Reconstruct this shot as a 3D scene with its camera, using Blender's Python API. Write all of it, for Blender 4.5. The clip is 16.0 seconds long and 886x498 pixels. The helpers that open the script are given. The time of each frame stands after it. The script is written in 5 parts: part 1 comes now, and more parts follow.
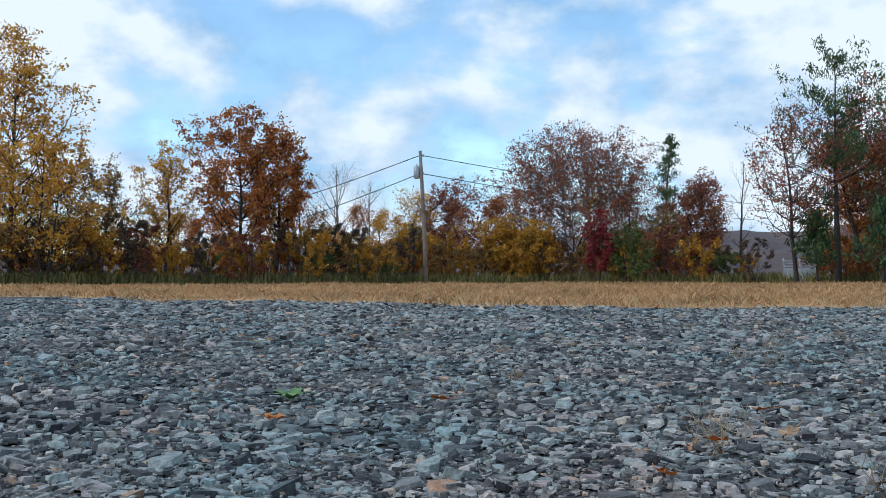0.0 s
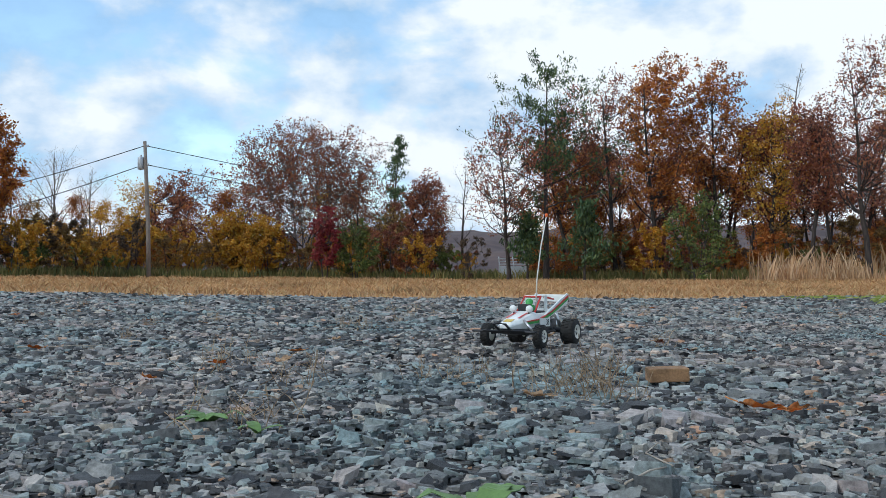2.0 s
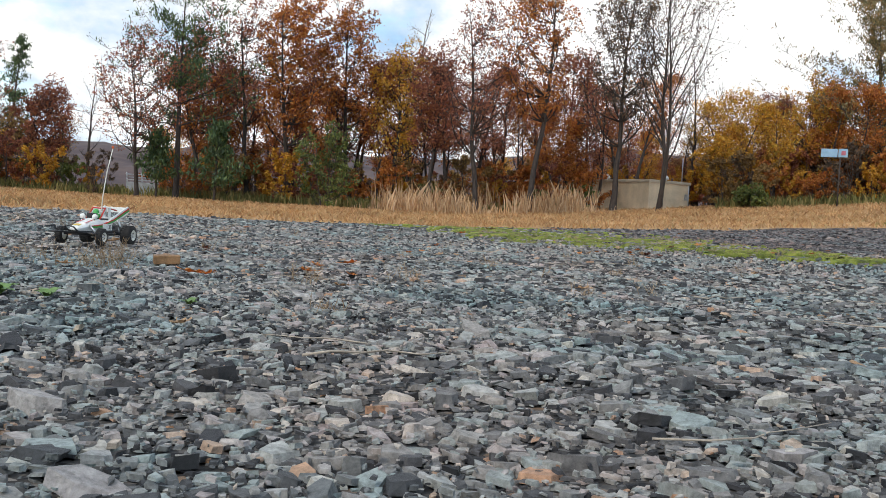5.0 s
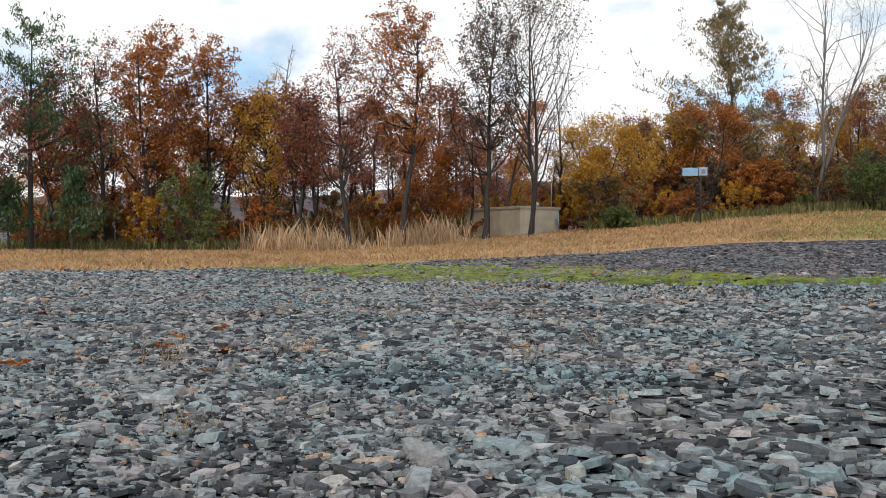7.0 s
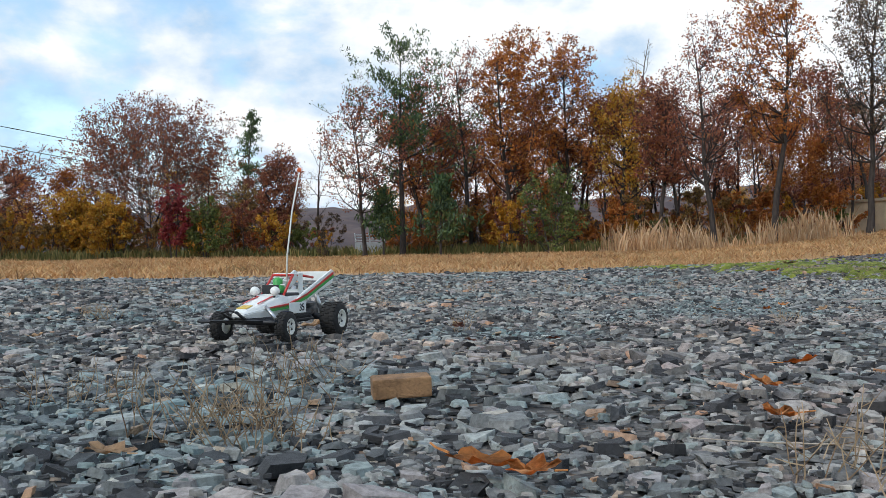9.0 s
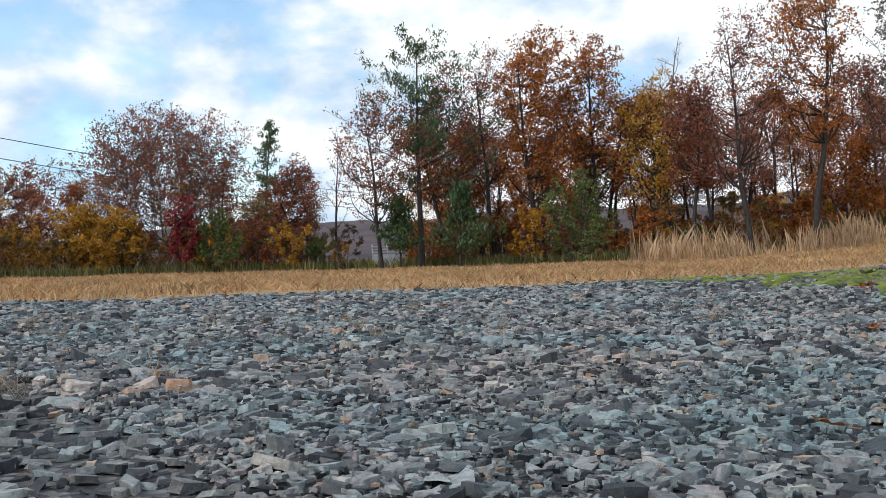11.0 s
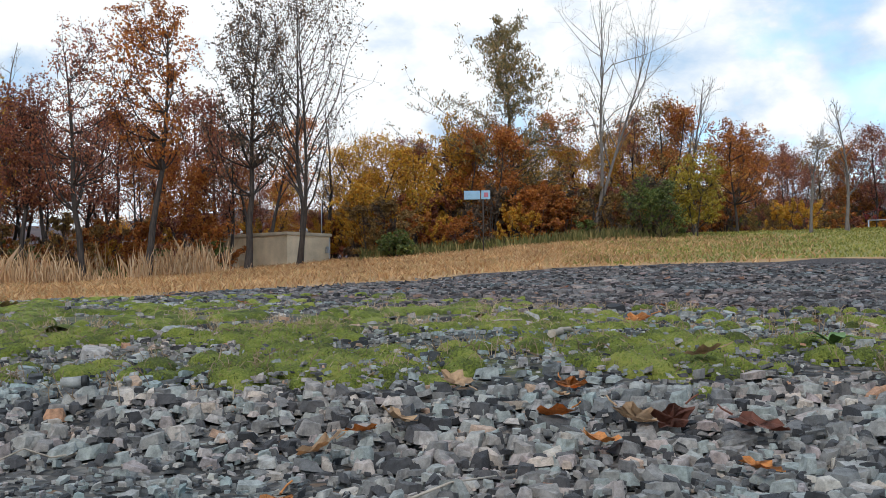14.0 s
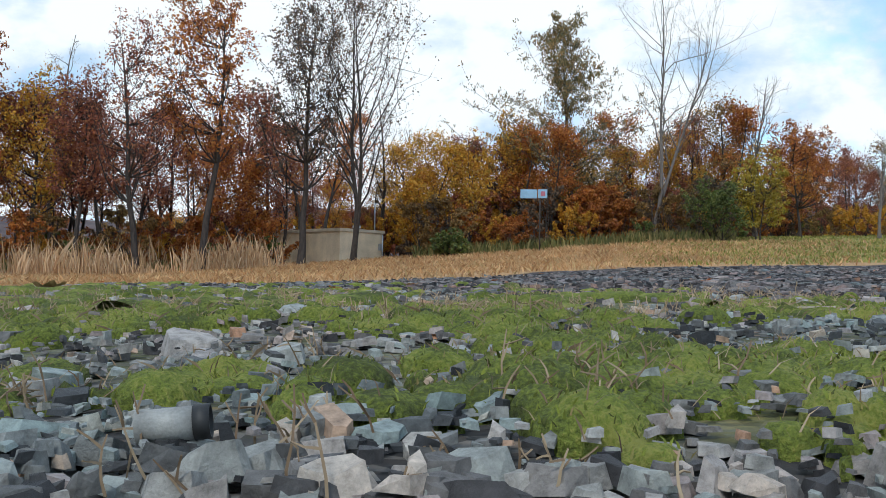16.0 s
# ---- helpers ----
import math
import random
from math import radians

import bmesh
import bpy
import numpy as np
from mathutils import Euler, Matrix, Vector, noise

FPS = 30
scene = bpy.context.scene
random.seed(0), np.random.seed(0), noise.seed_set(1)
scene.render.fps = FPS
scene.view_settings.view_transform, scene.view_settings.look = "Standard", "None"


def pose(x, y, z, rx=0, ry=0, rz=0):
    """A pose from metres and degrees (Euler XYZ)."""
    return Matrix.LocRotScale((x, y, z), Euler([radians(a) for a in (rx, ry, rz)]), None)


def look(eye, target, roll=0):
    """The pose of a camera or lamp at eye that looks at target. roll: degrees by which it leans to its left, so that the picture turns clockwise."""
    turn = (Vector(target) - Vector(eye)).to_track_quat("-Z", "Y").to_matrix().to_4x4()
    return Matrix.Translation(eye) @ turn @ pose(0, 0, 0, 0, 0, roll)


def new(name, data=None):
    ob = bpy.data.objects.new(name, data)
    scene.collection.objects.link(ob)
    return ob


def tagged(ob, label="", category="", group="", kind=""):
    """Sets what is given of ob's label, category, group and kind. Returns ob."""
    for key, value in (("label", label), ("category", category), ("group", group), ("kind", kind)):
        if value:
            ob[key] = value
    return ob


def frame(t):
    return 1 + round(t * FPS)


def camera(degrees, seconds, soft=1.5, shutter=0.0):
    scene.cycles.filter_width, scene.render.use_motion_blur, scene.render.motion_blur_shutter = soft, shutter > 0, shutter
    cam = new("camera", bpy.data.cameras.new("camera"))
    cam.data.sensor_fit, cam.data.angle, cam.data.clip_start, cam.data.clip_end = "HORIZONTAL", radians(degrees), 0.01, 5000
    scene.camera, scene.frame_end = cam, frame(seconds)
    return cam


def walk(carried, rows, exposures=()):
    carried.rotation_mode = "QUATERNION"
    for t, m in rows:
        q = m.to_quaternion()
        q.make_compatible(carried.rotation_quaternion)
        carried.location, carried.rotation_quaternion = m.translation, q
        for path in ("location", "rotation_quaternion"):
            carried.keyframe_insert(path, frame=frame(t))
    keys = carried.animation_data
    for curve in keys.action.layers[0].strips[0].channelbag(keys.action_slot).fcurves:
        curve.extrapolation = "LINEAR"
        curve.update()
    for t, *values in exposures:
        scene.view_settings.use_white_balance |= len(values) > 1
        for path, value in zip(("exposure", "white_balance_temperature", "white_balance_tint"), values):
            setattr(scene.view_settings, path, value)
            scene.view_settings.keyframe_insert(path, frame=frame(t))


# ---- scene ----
cam = camera(47.07, 16.0, soft=0.7)
PATH = [
    (0, look((1.430, 1.060, 0.290), (-2.355, 10.309, 0.645), 0.03)),
    (0.5, look((1.443, 1.339, 0.243), (-1.797, 10.793, 0.599), 0.54)),
    (1, look((1.548, 1.366, 0.222), (-1.094, 11.005, 0.563), 0.80)),
    (1.5, look((1.668, 1.301, 0.197), (-0.284, 11.103, 0.530), 0.25)),
    (2, look((2.014, 0.599, 0.213), (0.713, 10.508, 0.548), 0.42)),
    (2.5, look((2.131, 0.503, 0.201), (1.569, 10.482, 0.522), 0.97)),
    (3, look((2.215, 0.367, 0.197), (1.864, 10.357, 0.478), 0.99)),
    (3.5, look((2.174, 0.000, 0.212), (1.748, 9.990, 0.367), 0.01)),
    (4, look((2.159, -0.216, 0.193), (1.840, 9.778, 0.308), 0.21)),
    (4.5, look((2.224, -0.702, 0.205), (3.135, 9.248, -0.209), 0.92)),
    (5, look((2.334, -0.649, 0.215), (4.564, 9.095, -0.086), 3.44)),
    (5.2, look((2.347, -0.653, 0.250), (5.310, 8.895, 0.030), 3.27)),
    (7.3, look((2.428, 0.254, 0.243), (5.837, 9.654, 0.356), 0.24)),
    (7.5, look((2.409, 0.423, 0.230), (5.572, 9.909, 0.340), -0.65)),
    (8, look((2.359, 0.712, 0.215), (4.792, 10.410, 0.349), 0.68)),
    (8.5, look((2.289, 1.049, 0.208), (3.759, 10.940, 0.251), -0.94)),
    (9, look((2.254, 1.314, 0.206), (2.305, 11.313, 0.305), -0.80)),
    (9.2, look((2.252, 1.459, 0.203), (1.882, 11.451, 0.326), -0.36)),
    (11.3, look((2.947, 3.933, 0.207), (2.769, 13.929, 0.443), -1.99)),
    (11.5, look((3.016, 3.976, 0.212), (3.339, 13.968, 0.450), -2.62)),
    (12, look((3.262, 3.900, 0.210), (5.279, 13.693, 0.402), -1.62)),
    (12.5, look((3.695, 4.357, 0.190), (6.955, 13.808, 0.414), -1.22)),
    (13, look((4.042, 4.716, 0.192), (8.336, 13.743, 0.474), -1.82)),
    (13.5, look((4.325, 5.006, 0.195), (9.224, 13.717, 0.553), -1.22)),
    (14, look((4.472, 5.170, 0.199), (9.959, 13.521, 0.584), -0.27)),
    (14.5, look((4.605, 5.402, 0.194), (10.542, 13.439, 0.592), -0.22)),
    (15, look((4.711, 5.688, 0.170), (10.875, 13.554, 0.542), -1.18)),
    (15.5, look((4.725, 5.860, 0.146), (10.282, 14.166, 0.517), -1.40)),
    (16, look((4.672, 6.103, 0.141), (9.762, 14.702, 0.531), 0.87)),
]
walk(cam, PATH, [(0, -0.15, 5650, 4), (1.5, -0.08, 5950, 6), (3.5, 0.0, 6200, 8), (5.0, 0.2, 6650, 10), (8.0, 0.04, 6450, 9), (11.5, 0.04, 6250, 8), (12.5, 0.06, 6550, 10), (14.5, 0.0, 6200, 8), (16.0, 0.02, 6050, 6)])

# ---- light ----
SUN_DIR = Vector((-0.55, -0.5, 0.68)).normalized()
world = bpy.data.worlds.new("world")
scene.world = world
world.use_nodes = True
wn, wl = world.node_tree.nodes, world.node_tree.links
wn.clear()
w_out = wn.new("ShaderNodeOutputWorld")
w_bg = wn.new("ShaderNodeBackground")
w_sky = wn.new("ShaderNodeTexSky")
w_sky.sky_type = "NISHITA"
w_sky.sun_disc = False
w_sky.sun_elevation = math.asin(SUN_DIR.z)
w_sky.sun_rotation = math.atan2(SUN_DIR.x, SUN_DIR.y)
w_sky.air_density, w_sky.dust_density, w_sky.ozone_density = 1.2, 0.15, 2.0
w_co = wn.new("ShaderNodeTexCoord")
w_map = wn.new("ShaderNodeMapping")
w_map.inputs["Scale"].default_value = (1.0, 1.0, 1.7)
w_map.inputs["Location"].default_value = (1.3, 0.4, 0.2)
wl.new(w_co.outputs["Generated"], w_map.inputs["Vector"])
w_n1 = wn.new("ShaderNodeTexNoise")
w_n1.inputs["Scale"].default_value = 6.0
w_n1.inputs["Detail"].default_value = 7
w_n1.inputs["Roughness"].default_value = 0.55
w_n1.inputs["Distortion"].default_value = 0.15
wl.new(w_map.outputs["Vector"], w_n1.inputs["Vector"])
# the cover is closer towards the sun's side of the sky
w_dot = wn.new("ShaderNodeVectorMath")
w_dot.operation = "DOT_PRODUCT"
wl.new(w_co.outputs["Generated"], w_dot.inputs[0])
w_dot.inputs[1].default_value = (0.32, 0.95, -0.05)
w_cov = wn.new("ShaderNodeMapRange")
w_cov.inputs["From Min"].default_value = 0.80
w_cov.inputs["From Max"].default_value = 0.99
w_cov.inputs["To Min"].default_value = 0.0
w_cov.inputs["To Max"].default_value = 0.20
wl.new(w_dot.outputs["Value"], w_cov.inputs["Value"])
w_add = wn.new("ShaderNodeMath")
w_add.operation = "ADD"
wl.new(w_n1.outputs["Fac"], w_add.inputs[0])
wl.new(w_cov.outputs["Result"], w_add.inputs[1])
w_ramp = wn.new("ShaderNodeValToRGB")
w_ramp.color_ramp.elements[0].position = 0.36
w_ramp.color_ramp.elements[0].color = (0.0, 0.0, 0.0, 1)
w_ramp.color_ramp.elements[1].position = 0.54
w_ramp.color_ramp.elements[1].color = (1, 1, 1, 1)
wl.new(w_add.outputs["Value"], w_ramp.inputs["Fac"])
w_tone = wn.new("ShaderNodeValToRGB")
w_tone.color_ramp.elements[0].position = 0.44
w_tone.color_ramp.elements[0].color = (0.36, 0.56, 0.80, 1)
w_tone.color_ramp.elements[1].position = 0.58
w_tone.color_ramp.elements[1].color = (0.98, 0.99, 1.0, 1)
w_n2 = wn.new("ShaderNodeTexNoise")
w_n2.inputs["Scale"].default_value = 8.5
w_n2.inputs["Detail"].default_value = 6
wl.new(w_map.outputs["Vector"], w_n2.inputs["Vector"])
w_half = wn.new("ShaderNodeMix")
w_half.inputs["Factor"].default_value = 0.42
wl.new(w_add.outputs["Value"], w_half.inputs["A"])
wl.new(w_n2.outputs["Fac"], w_half.inputs["B"])
wl.new(w_half.outputs["Result"], w_tone.inputs["Fac"])
w_str = wn.new("ShaderNodeVectorMath")
w_str.operation = "SCALE"
w_str.inputs["Scale"].default_value = 0.20
wl.new(w_sky.outputs["Color"], w_str.inputs[0])
w_mix = wn.new("ShaderNodeMix")
w_mix.data_type = "RGBA"
wl.new(w_ramp.outputs["Color"], w_mix.inputs["Factor"])
wl.new(w_str.outputs["Vector"], w_mix.inputs["A"])
wl.new(w_tone.outputs["Color"], w_mix.inputs["B"])
wl.new(w_mix.outputs["Result"], w_bg.inputs["Color"])
w_bg.inputs["Strength"].default_value = 1.05
wl.new(w_bg.outputs["Background"], w_out.inputs["Surface"])

sun_data = bpy.data.lights.new("sun", "SUN")
sun_data.energy, sun_data.angle, sun_data.color = 1.7, radians(11), (1.0, 0.94, 0.86)
sun = new("sun", sun_data)
sun.matrix_world = look(SUN_DIR * 100, (0, 0, 0))


# ---- materials ----
def mat(name, rough=0.8, metal=0.0):
    m = bpy.data.materials.new(name)
    m.use_nodes = True
    b = m.node_tree.nodes["Principled BSDF"]
    b.inputs["Roughness"].default_value = rough
    b.inputs["Metallic"].default_value = metal
    return m, m.node_tree.nodes, m.node_tree.links, b


def ramp_node(n, stops):
    r = n.new("ShaderNodeValToRGB")
    els = r.color_ramp.elements
    while len(els) < len(stops):
        els.new(0.5)
    for e, (p, c) in zip(els, stops):
        e.position, e.color = p, (*c, 1)
    return r


def noise_node(n, l, scale, detail=4, rough=0.5, vec=None):
    t = n.new("ShaderNodeTexNoise")
    t.inputs["Scale"].default_value, t.inputs["Detail"].default_value, t.inputs["Roughness"].default_value = scale, detail, rough
    if vec is None:
        co = n.new("ShaderNodeTexCoord")
        vec = co.outputs["Object"]
    l.new(vec, t.inputs["Vector"])
    return t


def bumped(n, l, b, height, strength, dist):
    u = n.new("ShaderNodeBump")
    u.inputs["Strength"].default_value, u.inputs["Distance"].default_value = strength, dist
    l.new(height, u.inputs["Height"])
    l.new(u.outputs["Normal"], b.inputs["Normal"])


def painted(name, col, rough=0.6, metal=0.0, vary=0.12, scale=12.0, bump=0.15, dist=0.003):
    """A plain coat with cloudy wear at two sizes."""
    m, n, l, b = mat(name, rough, metal)
    t1, t2 = noise_node(n, l, scale), noise_node(n, l, scale * 9, 3)
    mx = n.new("ShaderNodeMath")
    mx.operation = "MULTIPLY_ADD"
    mx.inputs[1].default_value = 0.4
    l.new(t2.outputs["Fac"], mx.inputs[0])
    l.new(t1.outputs["Fac"], mx.inputs[2])
    lo, hi = [c * (1 - 2 * vary) for c in col], [min(1, c * (1 + vary)) for c in col]
    r = ramp_node(n, [(0.45, lo), (0.9, hi)])
    l.new(mx.outputs["Value"], r.inputs["Fac"])
    l.new(r.outputs["Color"], b.inputs["Base Color"])
    bumped(n, l, b, t2.outputs["Fac"], bump, dist)
    return m


def leafy(name, stops, rough=0.6, through_light=0.35):
    """Leaves, each with its own tone, that let some light through."""
    m, n, l, b = mat(name, rough)
    g = n.new("ShaderNodeNewGeometry")
    r = ramp_node(n, stops)
    l.new(g.outputs["Random Per Island"], r.inputs["Fac"])
    t = noise_node(n, l, 0.55, 3)
    v = n.new("ShaderNodeMapRange")
    v.inputs["From Min"].default_value, v.inputs["From Max"].default_value = 0.3, 0.7
    v.inputs["To Min"].default_value, v.inputs["To Max"].default_value = 0.65, 1.3
    l.new(t.outputs["Fac"], v.inputs["Value"])
    h = n.new("ShaderNodeHueSaturation")
    l.new(r.outputs["Color"], h.inputs["Color"])
    l.new(v.outputs["Result"], h.inputs["Value"])
    l.new(h.outputs["Color"], b.inputs["Base Color"])
    tr = n.new("ShaderNodeBsdfTranslucent")
    l.new(h.outputs["Color"], tr.inputs["Color"])
    mx = n.new("ShaderNodeMixShader")
    mx.inputs["Fac"].default_value = through_light
    l.new(b.outputs["BSDF"], mx.inputs[1])
    l.new(tr.outputs["BSDF"], mx.inputs[2])
    l.new(mx.outputs["Shader"], n["Material Output"].inputs["Surface"])
    return m


LEAF = {
    "gold": leafy("leaf_gold", [(0.0, (0.30, 0.13, 0.015)), (0.35, (0.58, 0.26, 0.02)), (0.7, (0.70, 0.38, 0.03)), (1.0, (0.42, 0.32, 0.06))]),
    "yellow": leafy("leaf_yellow", [(0.0, (0.30, 0.20, 0.02)), (0.5, (0.50, 0.34, 0.03)), (1.0, (0.36, 0.32, 0.06))]),
    "rust": leafy("leaf_rust", [(0.0, (0.17, 0.045, 0.015)), (0.4, (0.40, 0.12, 0.022)), (0.75, (0.55, 0.20, 0.03)), (1.0, (0.42, 0.20, 0.05))]),
    "maroon": leafy("leaf_maroon", [(0.0, (0.12, 0.04, 0.032)), (0.45, (0.27, 0.085, 0.05)), (0.8, (0.38, 0.13, 0.055)), (1.0, (0.42, 0.19, 0.08))]),
    "crimson": leafy("leaf_crimson", [(0.0, (0.14, 0.015, 0.025)), (0.6, (0.32, 0.035, 0.045)), (1.0, (0.38, 0.09, 0.05))]),
    "brown": leafy("leaf_brown", [(0.0, (0.11, 0.07, 0.03)), (0.5, (0.26, 0.14, 0.04)), (1.0, (0.38, 0.24, 0.07))]),
    "dark": leafy("leaf_dark", [(0.0, (0.06, 0.05, 0.04)), (0.6, (0.14, 0.10, 0.065)), (1.0, (0.26, 0.15, 0.08))]),
    "green": leafy("leaf_green", [(0.0, (0.05, 0.08, 0.02)), (0.5, (0.12, 0.16, 0.035)), (1.0, (0.24, 0.24, 0.06))]),
    "needle": leafy("needle_green", [(0.0, (0.02, 0.05, 0.02)), (0.6, (0.06, 0.11, 0.035)), (1.0, (0.14, 0.18, 0.05))], 0.6, 0.15),
    "larch": leafy("needle_tan", [(0.0, (0.09, 0.09, 0.045)), (0.5, (0.20, 0.16, 0.06)), (1.0, (0.38, 0.21, 0.07))], 0.6, 0.2),
}


def bark_mat(name, dark, light):
    m, n, l, b = mat(name, 0.9)
    co = n.new("ShaderNodeTexCoord")
    mp = n.new("ShaderNodeMapping")
    mp.inputs["Scale"].default_value = (6, 6, 1.2)
    l.new(co.outputs["Object"], mp.inputs["Vector"])
    t = noise_node(n, l, 2.5, 6, 0.6, mp.outputs["Vector"])
    r = ramp_node(n, [(0.3, dark), (0.7, light)])
    l.new(t.outputs["Fac"], r.inputs["Fac"])
    l.new(r.outputs["Color"], b.inputs["Base Color"])
    bumped(n, l, b, t.outputs["Fac"], 0.6, 0.03)
    return m


BARK = bark_mat("bark_dark", (0.018, 0.014, 0.012), (0.07, 0.055, 0.047))
BARK_PALE = bark_mat("bark_pale", (0.085, 0.072, 0.062), (0.20, 0.17, 0.15))


# ---- the lie of the land ----
def smooth(a, b, v):
    v = np.clip((v - a) / (b - a), 0, 1)
    return v * v * (3 - 2 * v)


def moss_line(y):
    """The near border of the mossy strip."""
    return np.interp(y, [4.0, 5.0, 5.9, 6.1, 6.25, 6.35, 6.45, 6.6, 6.9, 7.8, 9, 11.4, 13, 16], [7.9, 6.8, 5.7, 5.5, 5.3, 5.1, 4.95, 4.75, 4.6, 4.45, 4.5, 4.5, 4.2, 3.8])


def land(x, y):
    """Height of the ground: flat round the gravel, rising towards the lawn."""
    x, y = np.asarray(x, float), np.asarray(y, float)
    dx, dy = x - 3.5, y - 4.0
    r, b = np.hypot(dx, dy), np.degrees(np.arctan2(dx, dy))
    rise = np.interp(b, [-180, -95, -50, -20, 0, 14, 26, 42, 58, 80, 120, 180], [0.2, 0.2, 0.25, 0.3, 0.35, 0.5, 1.3, 2.3, 2.4, 2.3, 1.0, 0.2])
    h = np.clip((r - 3) / 47, 0, 1.35) ** 1.4
    bumps = 0.012 * np.sin(x * 1.7 + 0.4) * np.cos(y * 1.3) + 0.008 * np.sin(x * 4.1 + y * 3.3)
    far = np.clip((r - 90) / 500, 0, 1) * 6.0
    bank = 0.085 * smooth(-0.7, 0.35, x - moss_line(y)) * (1 - smooth(11, 16, y)) * smooth(3.0, 5.2, y) * (1 - smooth(9, 13, x))
    return rise * h + bumps + far + bank


def land1(x, y):
    return float(land(x, y))


def grass_edge(x):
    """Where the gravel stops and the dry grass starts."""
    return np.interp(x, [-60, -12, -4, 1, 4, 9, 14, 18, 23, 40, 60], [22, 15.5, 13.5, 13.0, 14.0, 17.5, 19.5, 20.0, 17.5, 4, -10]) + 0.5 * np.sin(x * 0.9) + 0.25 * np.sin(x * 2.3)


def part(name, bm, material, parent=None, label=""):
    me = bpy.data.meshes.new(name)
    bm.to_mesh(me)
    bm.free()
    me.materials.append(material)
    ob = new(name, me)
    if parent is not None:
        ob.parent = parent
    if label:
        ob["label"] = label
    return ob


def raw_mesh(name, verts, faces, material, smooth_faces=False):
    me = bpy.data.meshes.new(name)
    me.from_pydata(verts, [], faces)
    me.materials.append(material)
    if smooth_faces:
        me.polygons.foreach_set("use_smooth", [True] * len(me.polygons))
    me.update()
    return me


def array_mesh(name, verts, loops, sizes, material):
    """A mesh straight from arrays: vertices, the corners of its faces, and the corners each face has."""
    me = bpy.data.meshes.new(name)
    me.vertices.add(len(verts))
    me.vertices.foreach_set("co", np.asarray(verts, np.float32).ravel())
    me.loops.add(len(loops))
    me.loops.foreach_set("vertex_index", np.asarray(loops, np.int32))
    me.polygons.add(len(sizes))
    starts = np.concatenate([[0], np.cumsum(sizes)[:-1]])
    me.polygons.foreach_set("loop_start", starts.astype(np.int32))
    me.update(calc_edges=True)
    me.polygons.foreach_set("use_smooth", [False] * len(sizes))
    me.materials.append(material)
    return me


